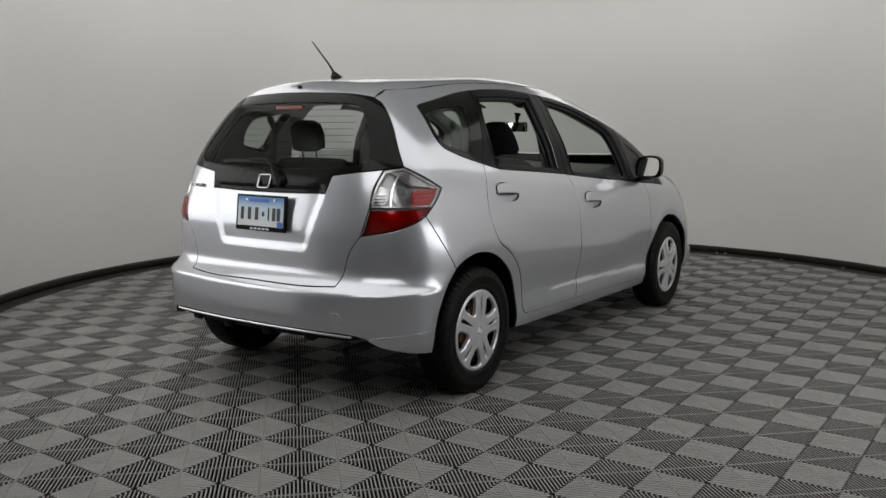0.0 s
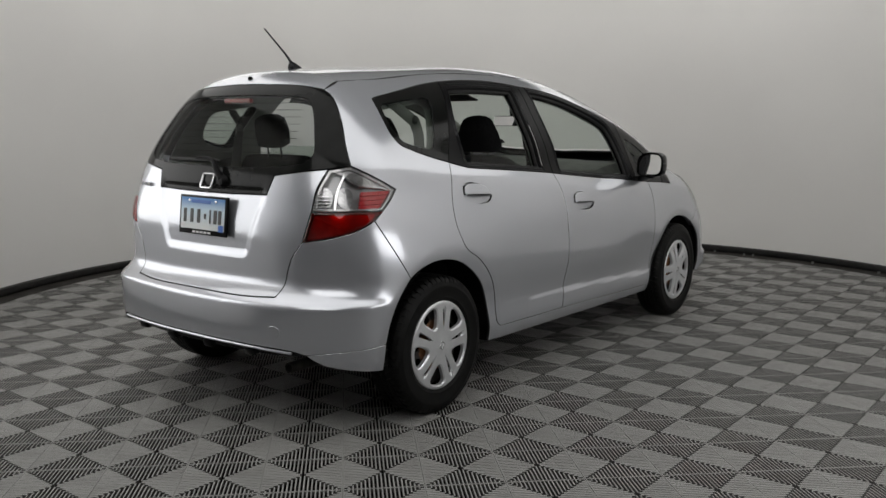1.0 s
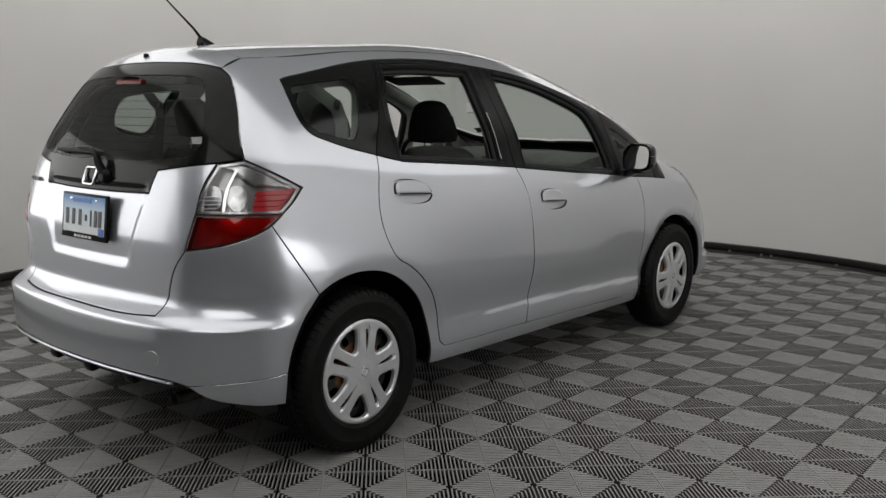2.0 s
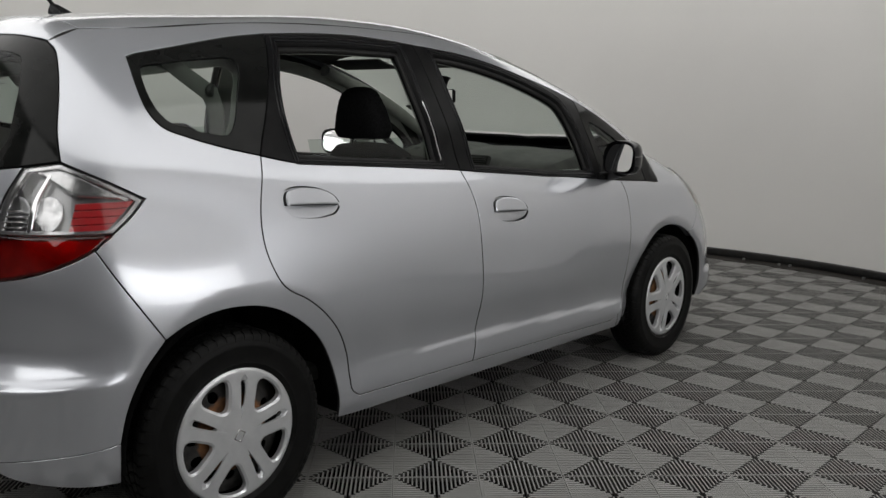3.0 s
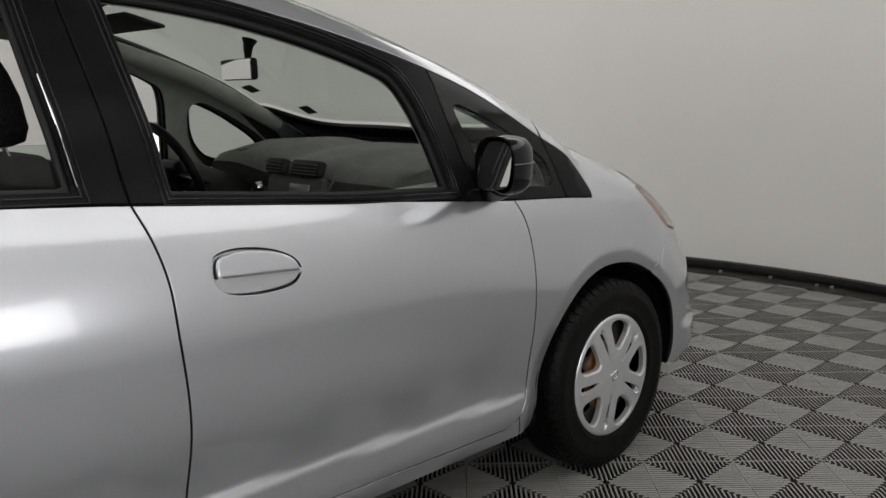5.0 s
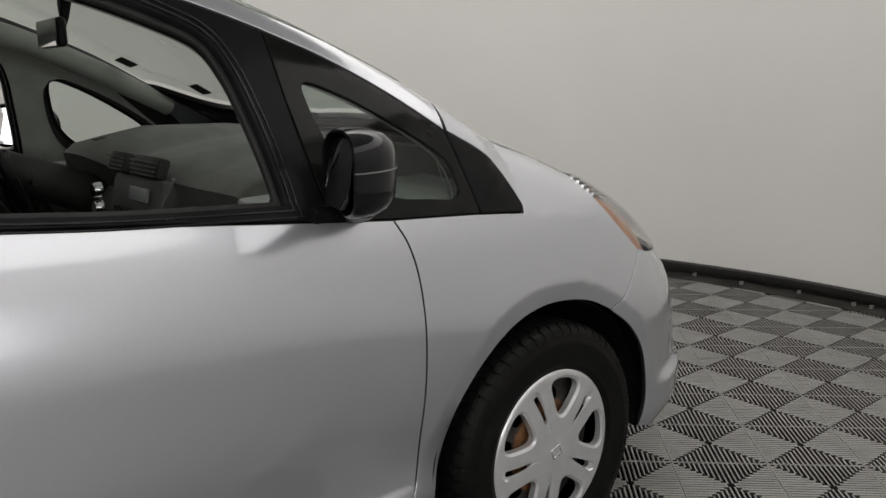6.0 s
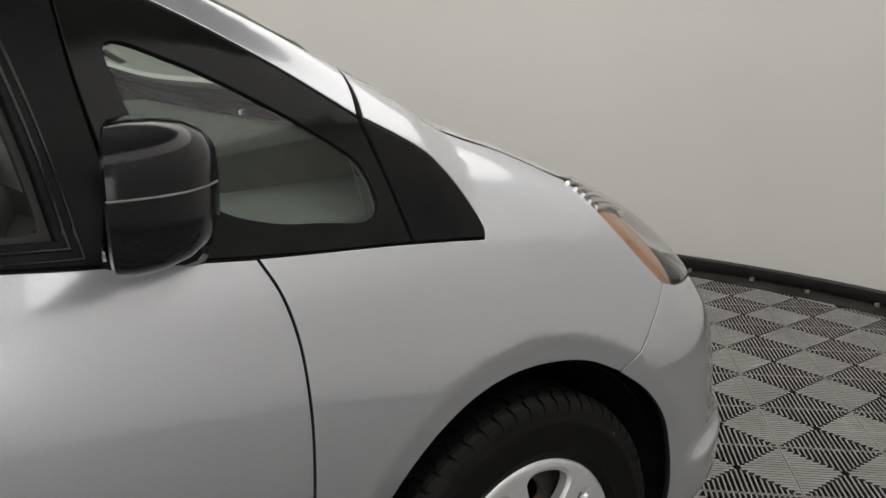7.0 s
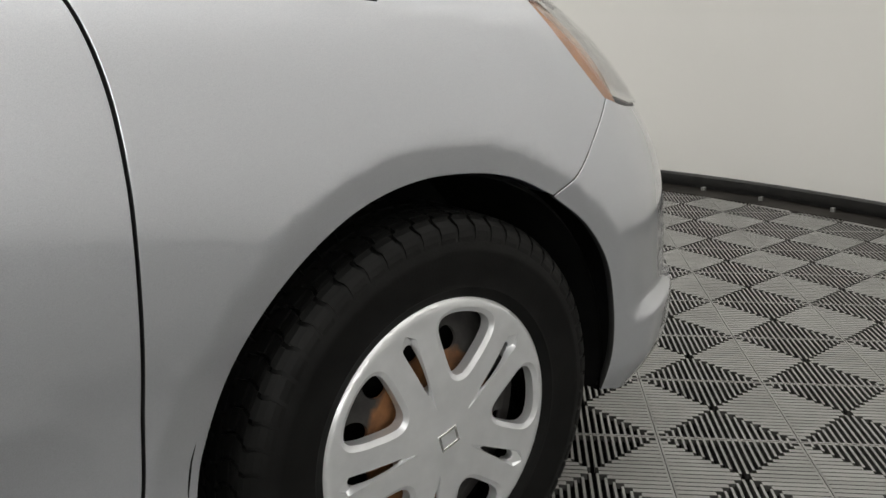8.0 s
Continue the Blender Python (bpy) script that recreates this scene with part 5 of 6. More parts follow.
def front_seat(x):
    s = new("front_seat")
    s.parent = car
    t = 0.17
    part("cushion", blob(bmesh.new(), [((x, 1.30, 0.40), 0.22, 0.25, 0), ((x, 1.30, 0.44), 0.25, 0.28, 0), ((x, 1.30, 0.54), 0.255, 0.285, 0), ((x, 1.30, 0.585), 0.24, 0.26, 0), ((x, 1.30, 0.595), 0.18, 0.2, 0)]), SEAT, s, "black cloth seat cushion")
    part("backrest", blob(bmesh.new(), [((x, 1.09, 0.50), 0.22, 0.06, t), ((x, 1.07, 0.56), 0.245, 0.085, t), ((x, 1.01, 0.80), 0.25, 0.085, t), ((x, 0.955, 0.98), 0.235, 0.075, t), ((x, 0.935, 1.04), 0.205, 0.062, t), ((x, 0.925, 1.068), 0.16, 0.05, t), ((x, 0.922, 1.076), 0.10, 0.03, t)]), SEAT, s, "black cloth backrest")
    head = part("headrest", blob(bmesh.new(), [((x, 0.905, 1.098), 0.100, 0.025, t), ((x, 0.905, 1.104), 0.132, 0.045, t), ((x, 0.903, 1.128), 0.142, 0.055, t), ((x, 0.896, 1.19), 0.122, 0.056, t), ((x, 0.888, 1.238), 0.100, 0.050, t), ((x, 0.885, 1.268), 0.082, 0.040, t), ((x, 0.884, 1.282), 0.055, 0.026, t), ((x, 0.884, 1.287), 0.03, 0.014, t)]), SEAT, s, "black cloth headrest")
    for d in (-0.055, 0.055):
        part("post", tube(bmesh.new(), [(x + d, 0.925, 1.05), (x + d, 0.907, 1.105)], 0.0055, 10), CHROME, head, "chrome headrest post")


def rear_seat(x, w, up=0.0):
    s = new("rear_seat")
    s.parent = car
    t = 0.28
    part("cushion", blob(bmesh.new(), [((x, 0.50, 0.44), w, 0.22, 0), ((x, 0.50, 0.52), w + 0.01, 0.24, 0), ((x, 0.50, 0.56), w - 0.02, 0.22, 0), ((x, 0.50, 0.57), w - 0.08, 0.15, 0)]), SEAT, s, "black cloth seat cushion")
    part("backrest", blob(bmesh.new(), [((x, 0.29, 0.50), w - 0.02, 0.06, t), ((x, 0.27, 0.56), w, 0.075, t), ((x, 0.18, 0.86 + up * 0.4), w, 0.07, t), ((x, 0.155, 0.95 + up * 0.7), w - 0.02, 0.055, t), ((x, 0.15, 0.985 + up * 0.7), w - 0.06, 0.04, t)]), SEAT, s, "black cloth backrest")
    h = part("headrest", blob(bmesh.new(), [((x, 0.13, 1.00 + up), 0.08, 0.03, t), ((x, 0.13, 1.01 + up), 0.104, 0.05, t), ((x, 0.12, 1.08 + up), 0.110, 0.052, t), ((x, 0.105, 1.135 + up), 0.10, 0.045, t), ((x, 0.10, 1.155 + up), 0.065, 0.03, t)]), SEAT, s, "black cloth headrest")
    for d in (-0.05, 0.05):
        part("post", tube(bmesh.new(), [(x + d, 0.14, 0.95 + up * 0.7), (x + d, 0.13, 1.02 + up)], 0.0055, 10), CHROME, h, "chrome headrest post")


for x in (0.36, -0.34):
    front_seat(x)
for x, w, up in ((0.36, 0.27, 0.0), (-0.38, 0.30, 0.13)):
    rear_seat(x, w, up)

inner_holes = [q_clear, opening, opening_f, tri_clear]
for side in SIDES:
    shell = loop([(-0.28, 0.64), (-0.05, 0.72), (0.20, 0.66), (0.46, 0.34)], [(0.46, 0.34), (1.2, 0.33), (2.02, 0.32)], [(2.02, 0.32), (2.12, 0.70), (2.27, 0.90)], [(2.27, 0.90), (2.26, 1.035)],
                 [(y, z - 0.012) for y, z in roof_rim[::-1][1:-1]], [(roof_rim[1][0], roof_rim[1][1] - 0.012), (-0.30, 1.36), (-0.33, 1.20)], [(-0.33, 1.20), (-0.33, 0.95), (-0.28, 0.64)])
    sheet("cabin_lining", shell, on_side, LINING, car, holes=[pull_in(h, -0.006) for h in inner_holes[:3]] + [pull_in(inner_holes[3], -0.030)], side=side, lift=-0.052, depth=0.004, step=0.05, label="grey plastic cabin lining")
    for name, d, low in (("door_card", [(0.30, 1.035), (0.95, 0.985), (1.02, 0.35), (0.48, 0.35), (0.22, 0.75)], 0), ("door_card", [(1.07, 0.975), (1.84, 0.905), (2.02, 0.60), (2.0, 0.33), (1.06, 0.35)], 0)):
        sheet(name, loop(*[[d[i], d[(i + 1) % len(d)]] for i in range(len(d))]), on_side, TRIM, car, side=side, lift=-0.085, depth=-0.03, step=0.06, edge=0.02, drop=0.01, label="dark door lining")
    # rear belt: guide at the pillar, strap hanging from it
    bm = bmesh.new()
    tube(bm, [(side * 0.545, -0.02, 1.345), (side * 0.575, 0.03, 1.30), (side * 0.600, 0.085, 1.255), (side * 0.612, 0.098, 1.20), (side * 0.625, 0.09, 1.10), (side * 0.63, 0.07, 0.95)], [0.006, 0.0065, 0.007, 0.0065, 0.0065, 0.0065], 10, 3.8)
    belt_ob = part("seat_belt", bm, TRIM_GREY, car, "grey seat belt strap")
    bm = lathe(bmesh.new(), [(0.004, 0.012), (0.018, 0.010), (0.022, 0.0), (0.018, -0.010)], 16, pose(side * 0.600, 0.088, 1.262, 0, 0, 30))
    part("belt_guide", bm, TRIM, belt_ob)
    bm = bmesh.new()
    tube(bm, [(side * 0.58, 1.00, 1.24), (side * 0.63, 0.99, 1.05), (side * 0.66, 0.98, 0.80)], 0.0055, 10, 4.0)
    part("seat_belt", bm, TRIM, car, "dark seat belt strap")

sheet("headliner", loop([(0.455, -0.19), (0.475, 0.3), (0.482, 1.2), (0.49, 1.46)], [(0.49, 1.46), (0.25, 1.43), (0.0, 1.42)], [(0.0, 1.42), (0.0, -0.24)], [(0.0, -0.24), (0.25, -0.225), (0.455, -0.19)]), on_top, HEADLINER, car,
      mid=0.0, both=True, lift=-0.040, depth=0.004, step=0.07, label="grey felt headliner")
# moulded trim down the inside of the windscreen pillars
for side in SIDES:
    bm = bmesh.new()
    tube(bm, [(side * (x - 0.020), y, top_z(x, y) - 0.052) for x, y in ((0.515, 1.44), (0.545, 1.62), (0.572, 1.80), (0.595, 1.93), (0.618, 2.05), (0.640, 2.19), (0.648, 2.27))], [0.030, 0.034, 0.036, 0.036, 0.036, 0.034, 0.030], 12, 0.9)
    part("pillar_trim", bm, LINING, car, "grey-green plastic windscreen pillar trim")
# tailgate lining below and beside the rear window
sheet("gate_lining", loop([(-0.45, 1.36), (-0.45, 1.05), (-0.62, 0.62)], [(-0.62, 0.62), (TAIL_MID, 0.60)], [(TAIL_MID, 0.60), (TAIL_MID, 1.05)], clear_r[:0:-1], [clear_r[1], (-0.854, 1.390)], [(-0.854, 1.390), (-0.45, 1.36)]),
      on_side, TRIM, tailgate, mid=TAIL_MID, both=True, lift=-0.045, depth=0.004, step=0.05, label="dark tailgate lining")
# luggage floor behind the seats
bm = bmesh.new()
block(bm, pose(0, -0.17, 0.50), (1.20, 0.70, 0.05), 0.02)
part("luggage_floor", bm, TRIM, car, "dark luggage floor")
bm = bmesh.new()
block(bm, pose(0, 1.1, 0.36), (1.36, 2.1, 0.06), 0.02)
part("cabin_floor", bm, TRIM, car, "dark cabin carpet")

# dashboard: a section swept across, higher before the driver
bm = bmesh.new()
section = [(2.44, 0.94), (2.38, 1.030), (2.26, 1.042), (2.06, 1.022), (1.94, 1.000), (1.865, 0.985), (1.835, 0.960), (1.85, 0.915), (1.815, 0.885), (1.80, 0.82), (1.86, 0.70), (1.95, 0.62), (2.35, 0.60)]
rings = []
for x in np.linspace(-0.60, 0.60, 45):
    hood = math.exp(-((x + 0.345) / 0.155) ** 4)
    stack = math.exp(-((x - 0.02) / 0.16) ** 4)
    ring = []
    for i, (y, z) in enumerate(section):
        pull = 0.0
        if 3 <= i <= 7:
            pull = -0.035 * stack - 0.06 * hood * (1 if i < 7 else 0)
        rise = (0.042 * hood + 0.016 * stack) * (1 if 3 <= i <= 6 else 0.4 if i == 2 else 0)
        end = max(0, abs(x) - 0.46)
        ring.append(bm.verts.new((x, y + pull - 0.35 * end * (1 if i < 3 else 0), z + rise - 1.1 * end)))
    rings.append(ring)
for a, b in zip(rings, rings[1:]):
    for k in range(len(section) - 1):
        bm.faces.new((a[k], b[k], b[k + 1], a[k + 1]))
bmesh.ops.recalc_face_normals(bm, faces=bm.faces)
dash = part("dashboard", bm, TRIM_GREY, car, "grey two-tone plastic dashboard")
for x, w in ((0.105, 0.15), (-0.06, 0.10)):
    vent = part("vent", block(bmesh.new(), pose(x, 1.800, 0.998, -22), (w, 0.03, 0.052), 0.010), TRIM, dash, "black air vent")
    for k in range(4):
        part("vane", block(bmesh.new(), pose(x, 1.783, 0.982 + 0.0105 * k, -22), (w - 0.02, 0.012, 0.003)), TRIM_GREY, vent, smooth=False)
stack = part("radio_panel", block(bmesh.new(), pose(0.03, 1.805, 0.87, -12), (0.30, 0.06, 0.20), 0.02), TRIM_GREY, dash, "grey radio panel")
part("display", block(bmesh.new(), pose(0.085, 1.776, 0.935, -12), (0.10, 0.008, 0.032), 0.002), SCREEN, stack, "pale radio display")
for k in range(6):
    part("button", block(bmesh.new(), pose(-0.02 + 0.034 * k, 1.765, 0.893, -12), (0.024, 0.014, 0.011), 0.002), TRIM, stack)
for k in range(5):
    part("button", block(bmesh.new(), pose(-0.02 + 0.040 * k, 1.757, 0.865, -12), (0.026, 0.014, 0.013), 0.003), SATIN_BLACK, stack)
for k, (x, z) in enumerate(((-0.10, 0.93), (-0.10, 0.885), (-0.10, 0.84))):
    part("knob", lathe(bmesh.new(), [(0.001, 0.02), (0.016, 0.02), (0.019, 0.014), (0.020, 0.0)], 20, pose(x, 1.755, z, 0, 0, -90)), CHROME if k < 2 else SATIN_BLACK, stack, "round climate knob")
part("glovebox_lid", block(bmesh.new(), pose(0.40, 1.835, 0.84, -16), (0.46, 0.03, 0.15), 0.02), TRIM, dash, "dark glovebox lid")
part("trim_line", tube(bmesh.new(), [(0.185, 1.765, 0.80), (0.200, 1.765, 0.86), (0.225, 1.770, 0.92), (0.262, 1.785, 0.985)], 0.0035, 8), CLIP, dash, "pale trim line")
bm = lathe(bmesh.new(), [(0.04, 0.0), (0.052, 0.004), (0.056, -0.02), (0.056, -0.06)], 28, pose(-0.345, 1.84, 0.985, 0, 0, -90))
part("instrument_hood", bm, TRIM, dash, "dark hooded instruments")

dash.location = (0, 0.085, -0.040)

# pale shelves beside the dashboard under the corner windows, with demister slots
for side in SIDES:
    bm = bmesh.new()
    block(bm, pose(side * 0.600, 2.14, 0.908, 2, side * 4, 0), (0.24, 0.48, 0.03), 0.01)
    shelf = part("demister_shelf", bm, TRIM_PALE, car, "pale grey shelf beside the dashboard")
    for k in range(7):
        bm = bmesh.new()
        block(bm, pose(side * 0.690, 2.03 + 0.027 * k, 0.9105, 2, side * 6, 0), (0.010, 0.020, 0.004))
        part("slot", bm, SEAL, shelf, smooth=False)

# steering wheel
wheel_m = pose(-0.345, 1.655, 0.925, 0, 0, -90) @ pose(0, 0, 0, 0, 22, 0)
bm = bmesh.new()
ring = [wheel_m @ Vector((0, 0.18 * math.cos(a), 0.18 * math.sin(a))) for a in np.linspace(0, 2 * math.pi, 49)]
tube(bm, ring, 0.0155, 12, cap=False)
steer = part("steering_wheel", bm, SATIN_BLACK, car, "black three-spoke steering wheel")
bm = bmesh.new()
block(bm, wheel_m @ pose(-0.02, 0, 0), (0.05, 0.14, 0.10), 0.025, 3)
part("hub", bm, SATIN_BLACK, steer)
for a in (0, 180, 270):
    c, s = math.cos(radians(a)), math.sin(radians(a))
    part("spoke", tube(bmesh.new(), [wheel_m @ Vector((-0.015, 0.05 * c, 0.04 * s)), wheel_m @ Vector((0, 0.175 * c, 0.175 * s))], [0.022, 0.014], 10, 0.5), SATIN_BLACK, steer)
part("column", tube(bmesh.new(), [wheel_m @ Vector((-0.03, 0, 0)), (-0.345, 1.92, 0.84)], [0.05, 0.06], 14), TRIM, steer)
# instrument pod stalks catch the light
for d in (-0.12, 0.12):
    part("stalk", tube(bmesh.new(), [(-0.345, 1.745, 0.895), (-0.345 + d, 1.725, 0.905)], [0.010, 0.007], 8), SATIN_BLACK, steer)

# inside mirror, sun visors, stickers
MIRROR_AT = look((-0.005, 1.735, 1.262), (-0.135, 0.740, 1.244))
bm = bmesh.new()
block(bm, MIRROR_AT @ pose(0, 0, -0.004), (0.218, 0.064, 0.022), 0.010, 3)
inside_mirror = part("inside_mirror", bm, SATIN_BLACK, car, "black inside mirror")
part("mirror_glass", block(bmesh.new(), MIRROR_AT @ pose(0, 0, -0.0165), (0.210, 0.057, 0.003)), MIRROR, inside_mirror, "mirror glass", smooth=False)
part("stem", tube(bmesh.new(), [(0.0, 1.745, 1.266), (0.0, 1.758, 1.296), (0.0, 1.760, 1.326), (0.0, 1.768, 1.350)], [0.010, 0.010, 0.015, 0.024], 10), SATIN_BLACK, inside_mirror)
for x in (0.30, -0.30):
    part("sun_visor", block(bmesh.new(), pose(x, 1.50, 1.405, -15, 0, 0), (0.36, 0.13, 0.012), 0.006), HEADLINER, car, "grey sun visor")
for x, y in ((-0.455, 2.300), (-0.565, 2.120)):
    d = 0.030
    st = loop([(-x - d, y - 0.024), (-x + d, y - 0.024)], [(-x + d, y - 0.024), (-x + d, y + 0.024)], [(-x + d, y + 0.024), (-x - d, y + 0.024)], [(-x - d, y + 0.024), (-x - d, y - 0.024)])
    sheet("sticker", st, on_top, TRIM, windscreen, side=-1, lift=-0.006, gap=0, edge=0.001, drop=0.0004, depth=0.001, label="small dark sticker")


# ---- outside fittings ----


def door_mirror(side):
    rings, bm = [], bmesh.new()
    for y, w, h, dx, dz in ((1.864, 0.094, 0.066, 0.0, 0.0), (1.867, 0.098, 0.070, 0.0, 0.0), (1.885, 0.101, 0.072, 0.0, 0.0), (1.912, 0.100, 0.071, -0.001, 0.0), (1.937, 0.094, 0.066, -0.004, 0.001), (1.957, 0.080, 0.056, -0.008, 0.002), (1.970, 0.055, 0.038, -0.012, 0.003), (1.974, 0.020, 0.014, -0.014, 0.004)):
        ring = []
        for k in range(40):
            a = 2 * math.pi * k / 40
            c, s = math.cos(a), math.sin(a)
            u = math.copysign(abs(c) ** 0.55, c) * w
            v = math.copysign(abs(s) ** 0.60, s) * h
            v *= 1.0 - 0.10 * (u / w < 0) * (v < 0)
            lean = -0.36 * (u + dx)
            ring.append(bm.verts.new((side * (0.897 + u + dx), y + lean, 1.012 + v + dz - 0.02 * (c < 0) * abs(c))))
        rings.append(ring)
    for a, b in zip(rings, rings[1:]):
        for k in range(40):
            bm.faces.new((a[k], a[(k + 1) % 40], b[(k + 1) % 40], b[k]))
    bm.faces.new(rings[-1])
    # inner rim and back plate
    back = [bm.verts.new(v.co + Vector((-side * 0.012 * (v.co.x * side - 0.897) / 0.1, 0.046, -0.012 * (v.co.z - 1.012) / 0.07))) for v in rings[0]]
    for k in range(40):
        bm.faces.new((rings[0][k], back[k], back[(k + 1) % 40], rings[0][(k + 1) % 40]))
    bm.faces.new(back)
    bmesh.ops.recalc_face_normals(bm, faces=bm.faces)
    m = part("door_mirror", bm, GLOSS_BLACK, car, "glossy black door mirror")
    bm = bmesh.new()
    vs = []
    for k in range(40):
        a = 2 * math.pi * k / 40
        c, s = math.cos(a), math.sin(a)
        u = math.copysign(abs(c) ** 0.55, c) * 0.084
        v = math.copysign(abs(s) ** 0.60, s) * 0.057
        vs.append(bm.verts.new((side * (0.897 + u), 1.866 - 0.40 * u + 0.15 * v, 1.012 + v - 0.02 * (c < 0) * abs(c))))
    bm.faces.new(vs if side < 0 else list(reversed(vs)))
    grown = bmesh.ops.extrude_face_region(bm, geom=list(bm.faces))
    bmesh.ops.translate(bm, verts=[v for v in grown["geom"] if isinstance(v, bmesh.types.BMVert)], vec=(0, 0.003, 0))
    bmesh.ops.recalc_face_normals(bm, faces=bm.faces)
    part("mirror_glass", bm, MIRROR, m, "mirror glass", smooth=False)
    bm = bmesh.new()
    line = [(side * (0.897 + u), y - 0.36 * u, 1.020) for y, u in ((1.866, 0.0985), (1.885, 0.1018), (1.912, 0.0995), (1.937, 0.0905), (1.957, 0.0725), (1.969, 0.045))]
    tube(bm, line, 0.0012, 6)
    part("trim_line", bm, CLIP, m, "pale seam round the mirror")
    bm = bmesh.new()
    tube(bm, [(side * 0.775, 1.975, 0.915), (side * 0.82, 1.955, 0.928), (side * 0.87, 1.925, 0.946)], [0.030, 0.032, 0.036], 14, 0.55)
    part("foot", bm, SATIN_BLACK, m)
    bm = bmesh.new()
    block(bm, pose(side * 0.785, 1.945, 0.922, 0, side * 20, side * 4), (0.018, 0.13, 0.040), 0.008, 3)
    part("foot_plate", bm, SATIN_BLACK, m)


for side in SIDES:
    door_mirror(side)

# roof antenna
z = top_z(0.0, -0.071)
bm = bmesh.new()
blob(bm, [((0, -0.060, z - 0.004), 0.021, 0.042, 0), ((0, -0.062, z + 0.006), 0.020, 0.040, 0), ((0, -0.072, z + 0.018), 0.014, 0.026, 0), ((0, -0.080, z + 0.027), 0.009, 0.014, 0), ((0, -0.083, z + 0.030), 0.004, 0.007, 0)], 20, 2.0)
antenna = part("antenna", bm, GLOSS_BLACK, car, "short black roof antenna")
part("mast", tube(bmesh.new(), [(0, -0.080, z + 0.022), (0, -0.115, z + 0.060), (0, -0.238, z + 0.166)], [0.0065, 0.0045, 0.0028], 10), SATIN_BLACK, antenna)
bm = bmesh.new()
blob(bm, [((0, -0.325, top_z(0, -0.325) - 0.004), 0.012, 0.012, 0), ((0, -0.327, top_z(0, -0.325) + 0.008), 0.009, 0.009, 0), ((0, -0.328, top_z(0, -0.325) + 0.011), 0.004, 0.004, 0)], 14, 2.0)
part("washer_jet", bm, SATIN_BLACK, tailgate, "black washer jet")


def on_tail(x, z, out=0.0):
    """A place on the back of the car."""
    s = TAIL_MID + x
    p, n = on_side(np.array([[TAIL_MID + abs(x), z]]))
    p = p[0] + out * n[0]
    return Vector((math.copysign(p[0], x) if x else 0.0, p[1], p[2]))


# wiper
bm = bmesh.new()
tube(bm, [on_tail(0.10, 1.015, 0.012), on_tail(0.075, 1.045, 0.026), on_tail(0.05, 1.075, 0.030), on_tail(0.005, 1.092, 0.026), on_tail(-0.10, 1.096, 0.020)], [0.021, 0.018, 0.013, 0.010, 0.007], 12, 0.7)
wiper = part("rear_wiper", bm, SATIN_BLACK, tailgate, "black rear wiper")
part("blade", tube(bmesh.new(), [on_tail(x, 1.088 - 0.03 * (x + 0.12) ** 2, 0.010) for x in np.linspace(-0.32, 0.06, 12)], [0.003] + [0.0075] * 10 + [0.003], 8), SEAL, wiper)
part("pivot", lathe(bmesh.new(), [(0.001, 0.026), (0.016, 0.025), (0.024, 0.016), (0.027, 0.0)], 20, Matrix.Translation(on_tail(0.105, 1.008)) @ pose(0, 0, 0, 0, 0, -90)), SATIN_BLACK, wiper)
# high brake light behind the glass
bm = bmesh.new()
tube(bm, [on_tail(x, 1.352, -0.016) for x in np.linspace(-0.085, 0.085, 9)], 0.012, 8)
part("brake_light", bm, RED_BRIGHT, tailgate, "red high brake light")
for k in range(9):
    zz = 1.10 + 0.029 * k
    bm = bmesh.new()
    w = 0.47 - 0.20 * max(0, zz - 1.28) - 0.05 * (zz - 1.1)
    half = on_side(np.stack([TAIL_MID + np.linspace(0, w, 8), np.full(8, zz)], 1))[0] + [0, 0.006, 0]
    tube(bm, [(-q[0], q[1], q[2]) for q in half[:0:-1]] + [Vector(q) for q in half], 0.0009, 4)
    part("heater_wire", bm, TRIM, tailgate)

# emblem as a plain ring, badge and plate writing as plain bars
emblem_loop = rounded(-0.040, -0.035, 0.040, 0.035, 0.014)
emblem_mid = on_tail(0.0, 1.005, 0.010)
place_e = lambda uv: (np.array([tuple(emblem_mid + Vector((a, 0.36 * b, 0.93 * b))) for a, b in uv]), np.tile([0.0, -0.92, 0.39], (len(uv), 1)))
bm_e = sheet("emblem", emblem_loop, place_e, CHROME, tailgate, holes=[pull_in(emblem_loop, 0.0065)], gap=0, edge=0.002, drop=0.002, depth=0.012, step=0.02, label="chrome emblem ring")
for k, (x, w) in enumerate(((-0.545, 0.030), (-0.500, 0.010), (-0.465, 0.030))):
    bm = bmesh.new()
    tube(bm, [on_tail(x - w / 2, 0.968, 0.003), on_tail(x + w / 2, 0.968, 0.003)], 0.010, 8, 0.9)
    part("badge_bar", bm, CHROME, tailgate, "small chrome badge bar")

plate_mid = on_tail(0.012, 0.858, 0.016)
plate_m = Matrix.Translation(plate_mid) @ pose(0, 0, 0, -6, 0, 0)
bm = bmesh.new()
block(bm, plate_m, (0.322, 0.012, 0.166), 0.004)
plate = part("number_plate", bm, SATIN_BLACK, tailgate, "blue and white number plate in a black frame")


def plate_bar(name, x, z, w, h, mat, out=0.0088):
    bm = bmesh.new()
    block(bm, plate_m @ pose(x, -out, z), (w, 0.0016, h), 0.0006, 1)
    part(name, bm, mat, plate, smooth=False)


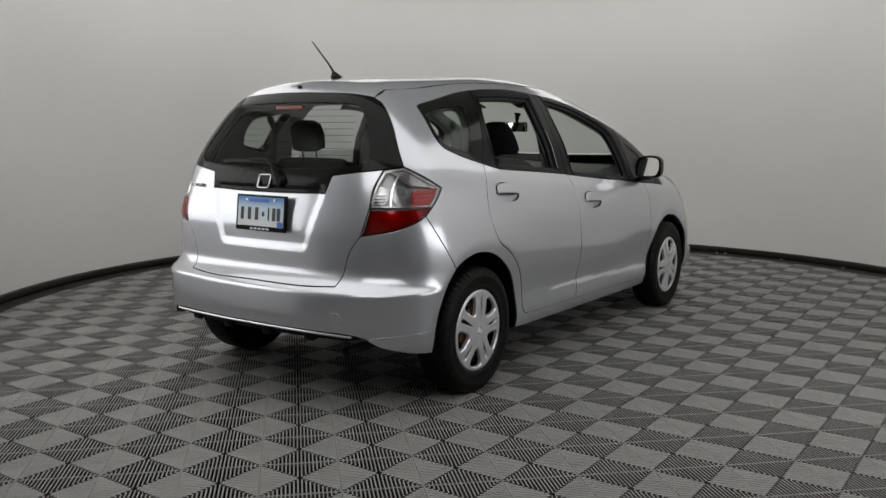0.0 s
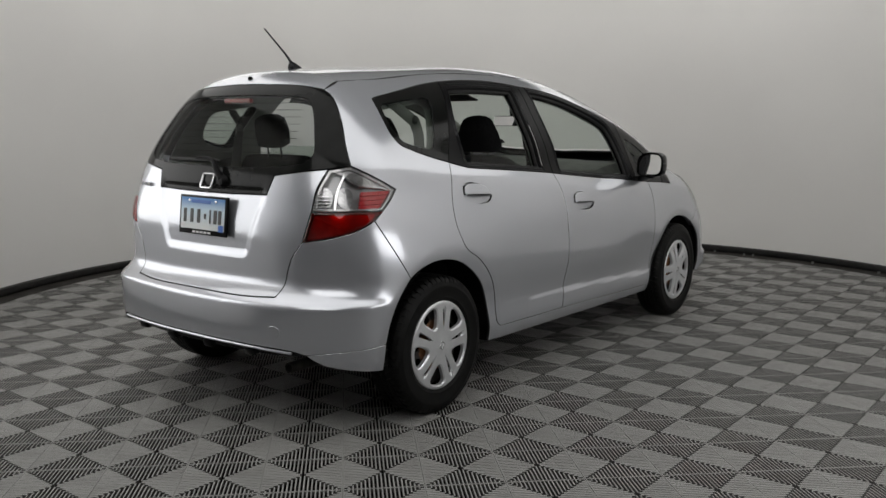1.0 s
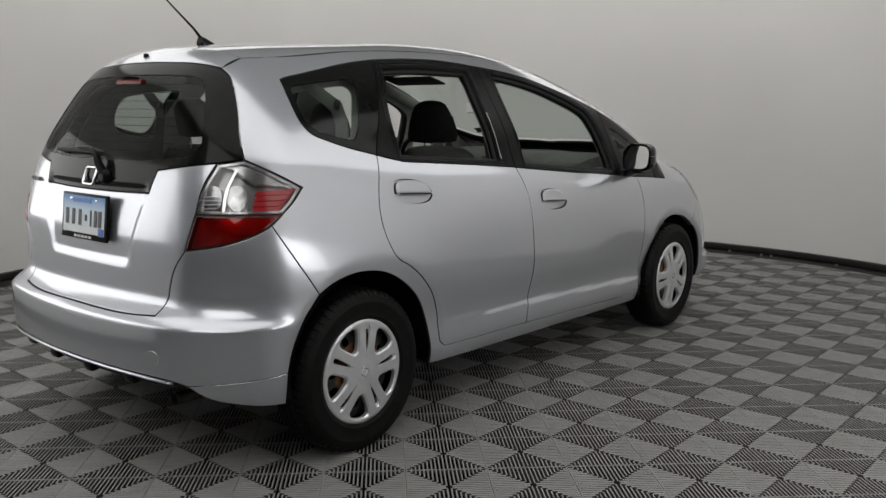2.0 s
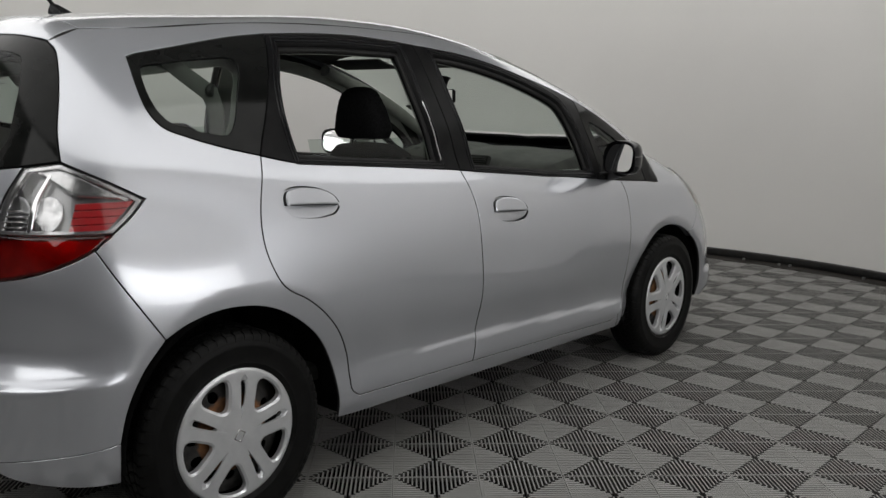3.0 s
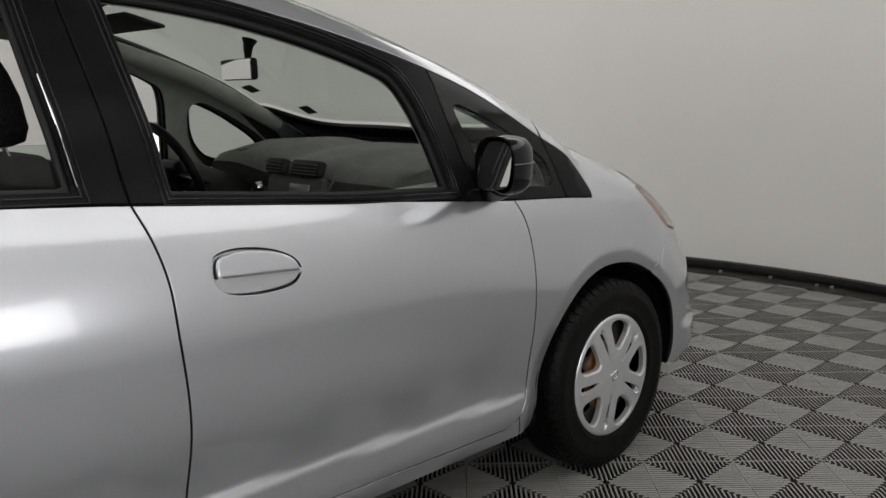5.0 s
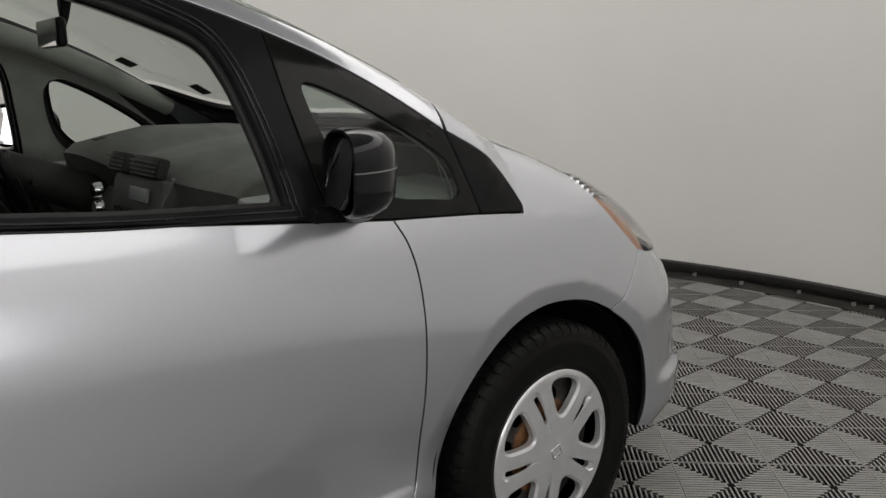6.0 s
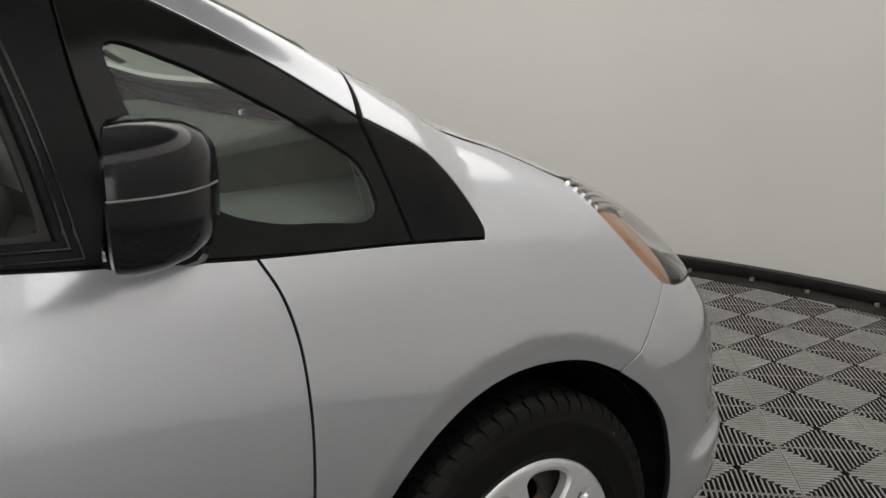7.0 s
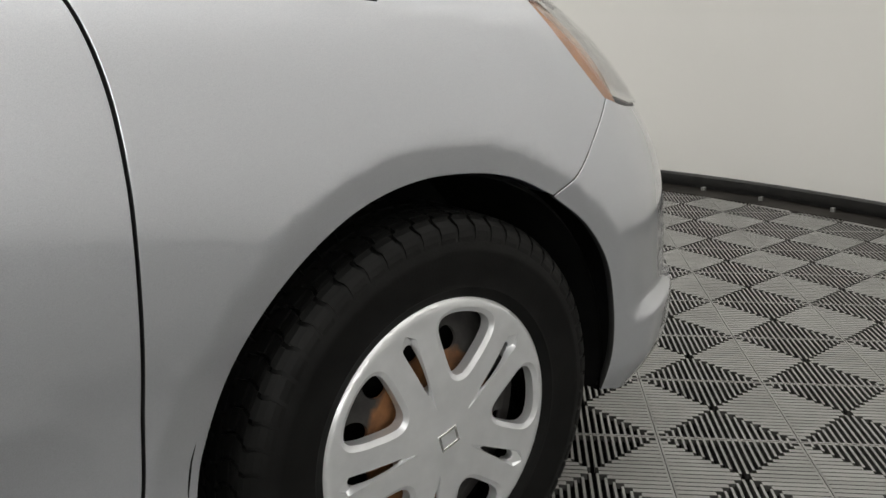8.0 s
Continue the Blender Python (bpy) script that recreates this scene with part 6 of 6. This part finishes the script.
plate_bar("plate_face", 0, 0.006, 0.296, 0.134, PLATE, 0.0066)
for k, x in enumerate((-0.113, -0.066, -0.019, 0.058, 0.092, 0.122)):
    plate_bar("plate_bar", x - 0.004, -0.004, 0.021 if k != 3 else 0.009, 0.058, INK)
plate_bar("plate_bar", 0.020, -0.004, 0.014, 0.022, INK)
plate_bar("state_bar", -0.01, 0.057, 0.130, 0.014, BLUE)
plate_bar("month_tab", 0.128, -0.050, 0.034, 0.028, BLUE)
plate_bar("year_tab", -0.130, -0.050, 0.026, 0.024, WHITE_INK)
for k in range(5):
    plate_bar("frame_bar", -0.055 + 0.026 * k, -0.073, 0.019, 0.009, WHITE_INK, 0.0068)
for x in (-0.09, 0.09):
    part("screw", lathe(bmesh.new(), [(0.0005, 0.004), (0.005, 0.003), (0.006, 0.0)], 12, plate_m @ pose(x, -0.0075, 0.060, 0, 0, -90)), CHROME, plate)


# ---- floor tiles: open ribbed plastic squares laid corner to corner with the car ----
TILE_SIDE, TILE_TURN, TILE_U, TILE_V = 0.2852, 44.4, -0.4439, 0.2954
RIBS = 20


def tile_mesh():
    """One tile: a frame and four fans of ribs that run square to their own side,
    slim and open in two of them, broad and close in the others."""
    verts, faces = [], []

    def bar(x0, y0, x1, y1, w, ends=True):
        d = np.array([x1 - x0, y1 - y0])
        n = np.array([-d[1], d[0]]) / np.linalg.norm(d) * w / 2
        k = len(verts)
        for (x, y) in ((x0, y0), (x1, y1)):
            for s in (-1, 1):
                verts.append((x + s * n[0], y + s * n[1], 0.0))
                verts.append((x + s * n[0], y + s * n[1], -0.013))
        faces.extend([(k, k + 4, k + 6, k + 2), (k + 1, k + 5, k + 4, k), (k + 2, k + 6, k + 7, k + 3)])
        if ends:
            faces.extend([(k, k + 2, k + 3, k + 1), (k + 4, k + 5, k + 7, k + 6)])

    h, pitch = TILE_SIDE / 2, TILE_SIDE / RIBS
    f = 0.0042
    for s in (-1, 1):
        bar(-h + 0.0006, s * (h - f / 2 - 0.0008), h - 0.0006, s * (h - f / 2 - 0.0008), f)
        bar(s * (h - f / 2 - 0.0008), -h + f, s * (h - f / 2 - 0.0008), h - f, f)
    for i in range(RIBS):
        c = -h + (i + 0.5) * pitch
        a = abs(c) + 0.0035
        if a < h - f - 0.004:
            for s in (-1, 1):
                bar(c, s * a, c, s * (h - f), 0.0052)
                bar(s * a, c, s * (h - f), c, 0.0120)
    return verts, faces


TILE_VERTS, TILE_FACES = tile_mesh()
turn = Matrix.Rotation(radians(TILE_TURN), 3, "Z")
spots = []
for i in range(-32, 33):
    for j in range(-32, 33):
        p = turn @ Vector(((i + 0.5 + TILE_U) * TILE_SIDE, (j + 0.5 + TILE_V) * TILE_SIDE, 0))
        e = math.hypot((p.x - BOOTH_X) / BOOTH_A, (p.y - BOOTH_Y) / BOOTH_B)
        a = math.degrees(math.atan2(p.y - BOOTH_Y, p.x - BOOTH_X)) % 360
        entry = OPEN_TO < a < 360 + OPEN_FROM and p.y > -4.6 and -3.4 < p.x < 4.6
        if e < 1.0 or entry:
            near = min((p - Vector((1.25, 2.3, 0))).length, (p - Vector((1.7, 0.6, 0))).length, (p - Vector((0.9, -1.3, 0))).length)
            spots.append((near, p))
spots.sort(key=lambda s: s[0])
floor = tagged(new("floor"), "grey open-ribbed plastic floor tiles laid as a chequer", "floor", kind="structure")
tile_data = bpy.data.meshes.new("tile")
tile_data.from_pydata(TILE_VERTS, [], TILE_FACES)
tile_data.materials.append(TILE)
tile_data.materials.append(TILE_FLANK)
# rib flanks take the darker copy, which paints the shade between the ribs
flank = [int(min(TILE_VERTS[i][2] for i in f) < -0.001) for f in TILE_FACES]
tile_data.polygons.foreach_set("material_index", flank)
for _, p in spots[:290]:
    ob = new("tile", tile_data)
    ob.parent = floor
    ob.matrix_local = Matrix.Translation(p) @ turn.to_4x4()
base = np.array(TILE_VERTS) @ np.array(turn).T
faces = np.array(TILE_FACES)
rest = np.array([tuple(p) for _, p in spots[290:]])
all_verts = (rest[:, None] + base[None]).reshape(-1, 3)
all_faces = (faces[None] + (np.arange(len(rest)) * len(base))[:, None, None]).reshape(-1, 4)
me = bpy.data.meshes.new("far_tiles")
me.from_pydata(all_verts.tolist(), [], all_faces.tolist())
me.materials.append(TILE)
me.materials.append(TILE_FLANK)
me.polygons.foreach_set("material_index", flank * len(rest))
far_tiles = new("far_tiles", me)
far_tiles.parent = floor
tagged(far_tiles, "grey ribbed tiles further off", kind="stuff")
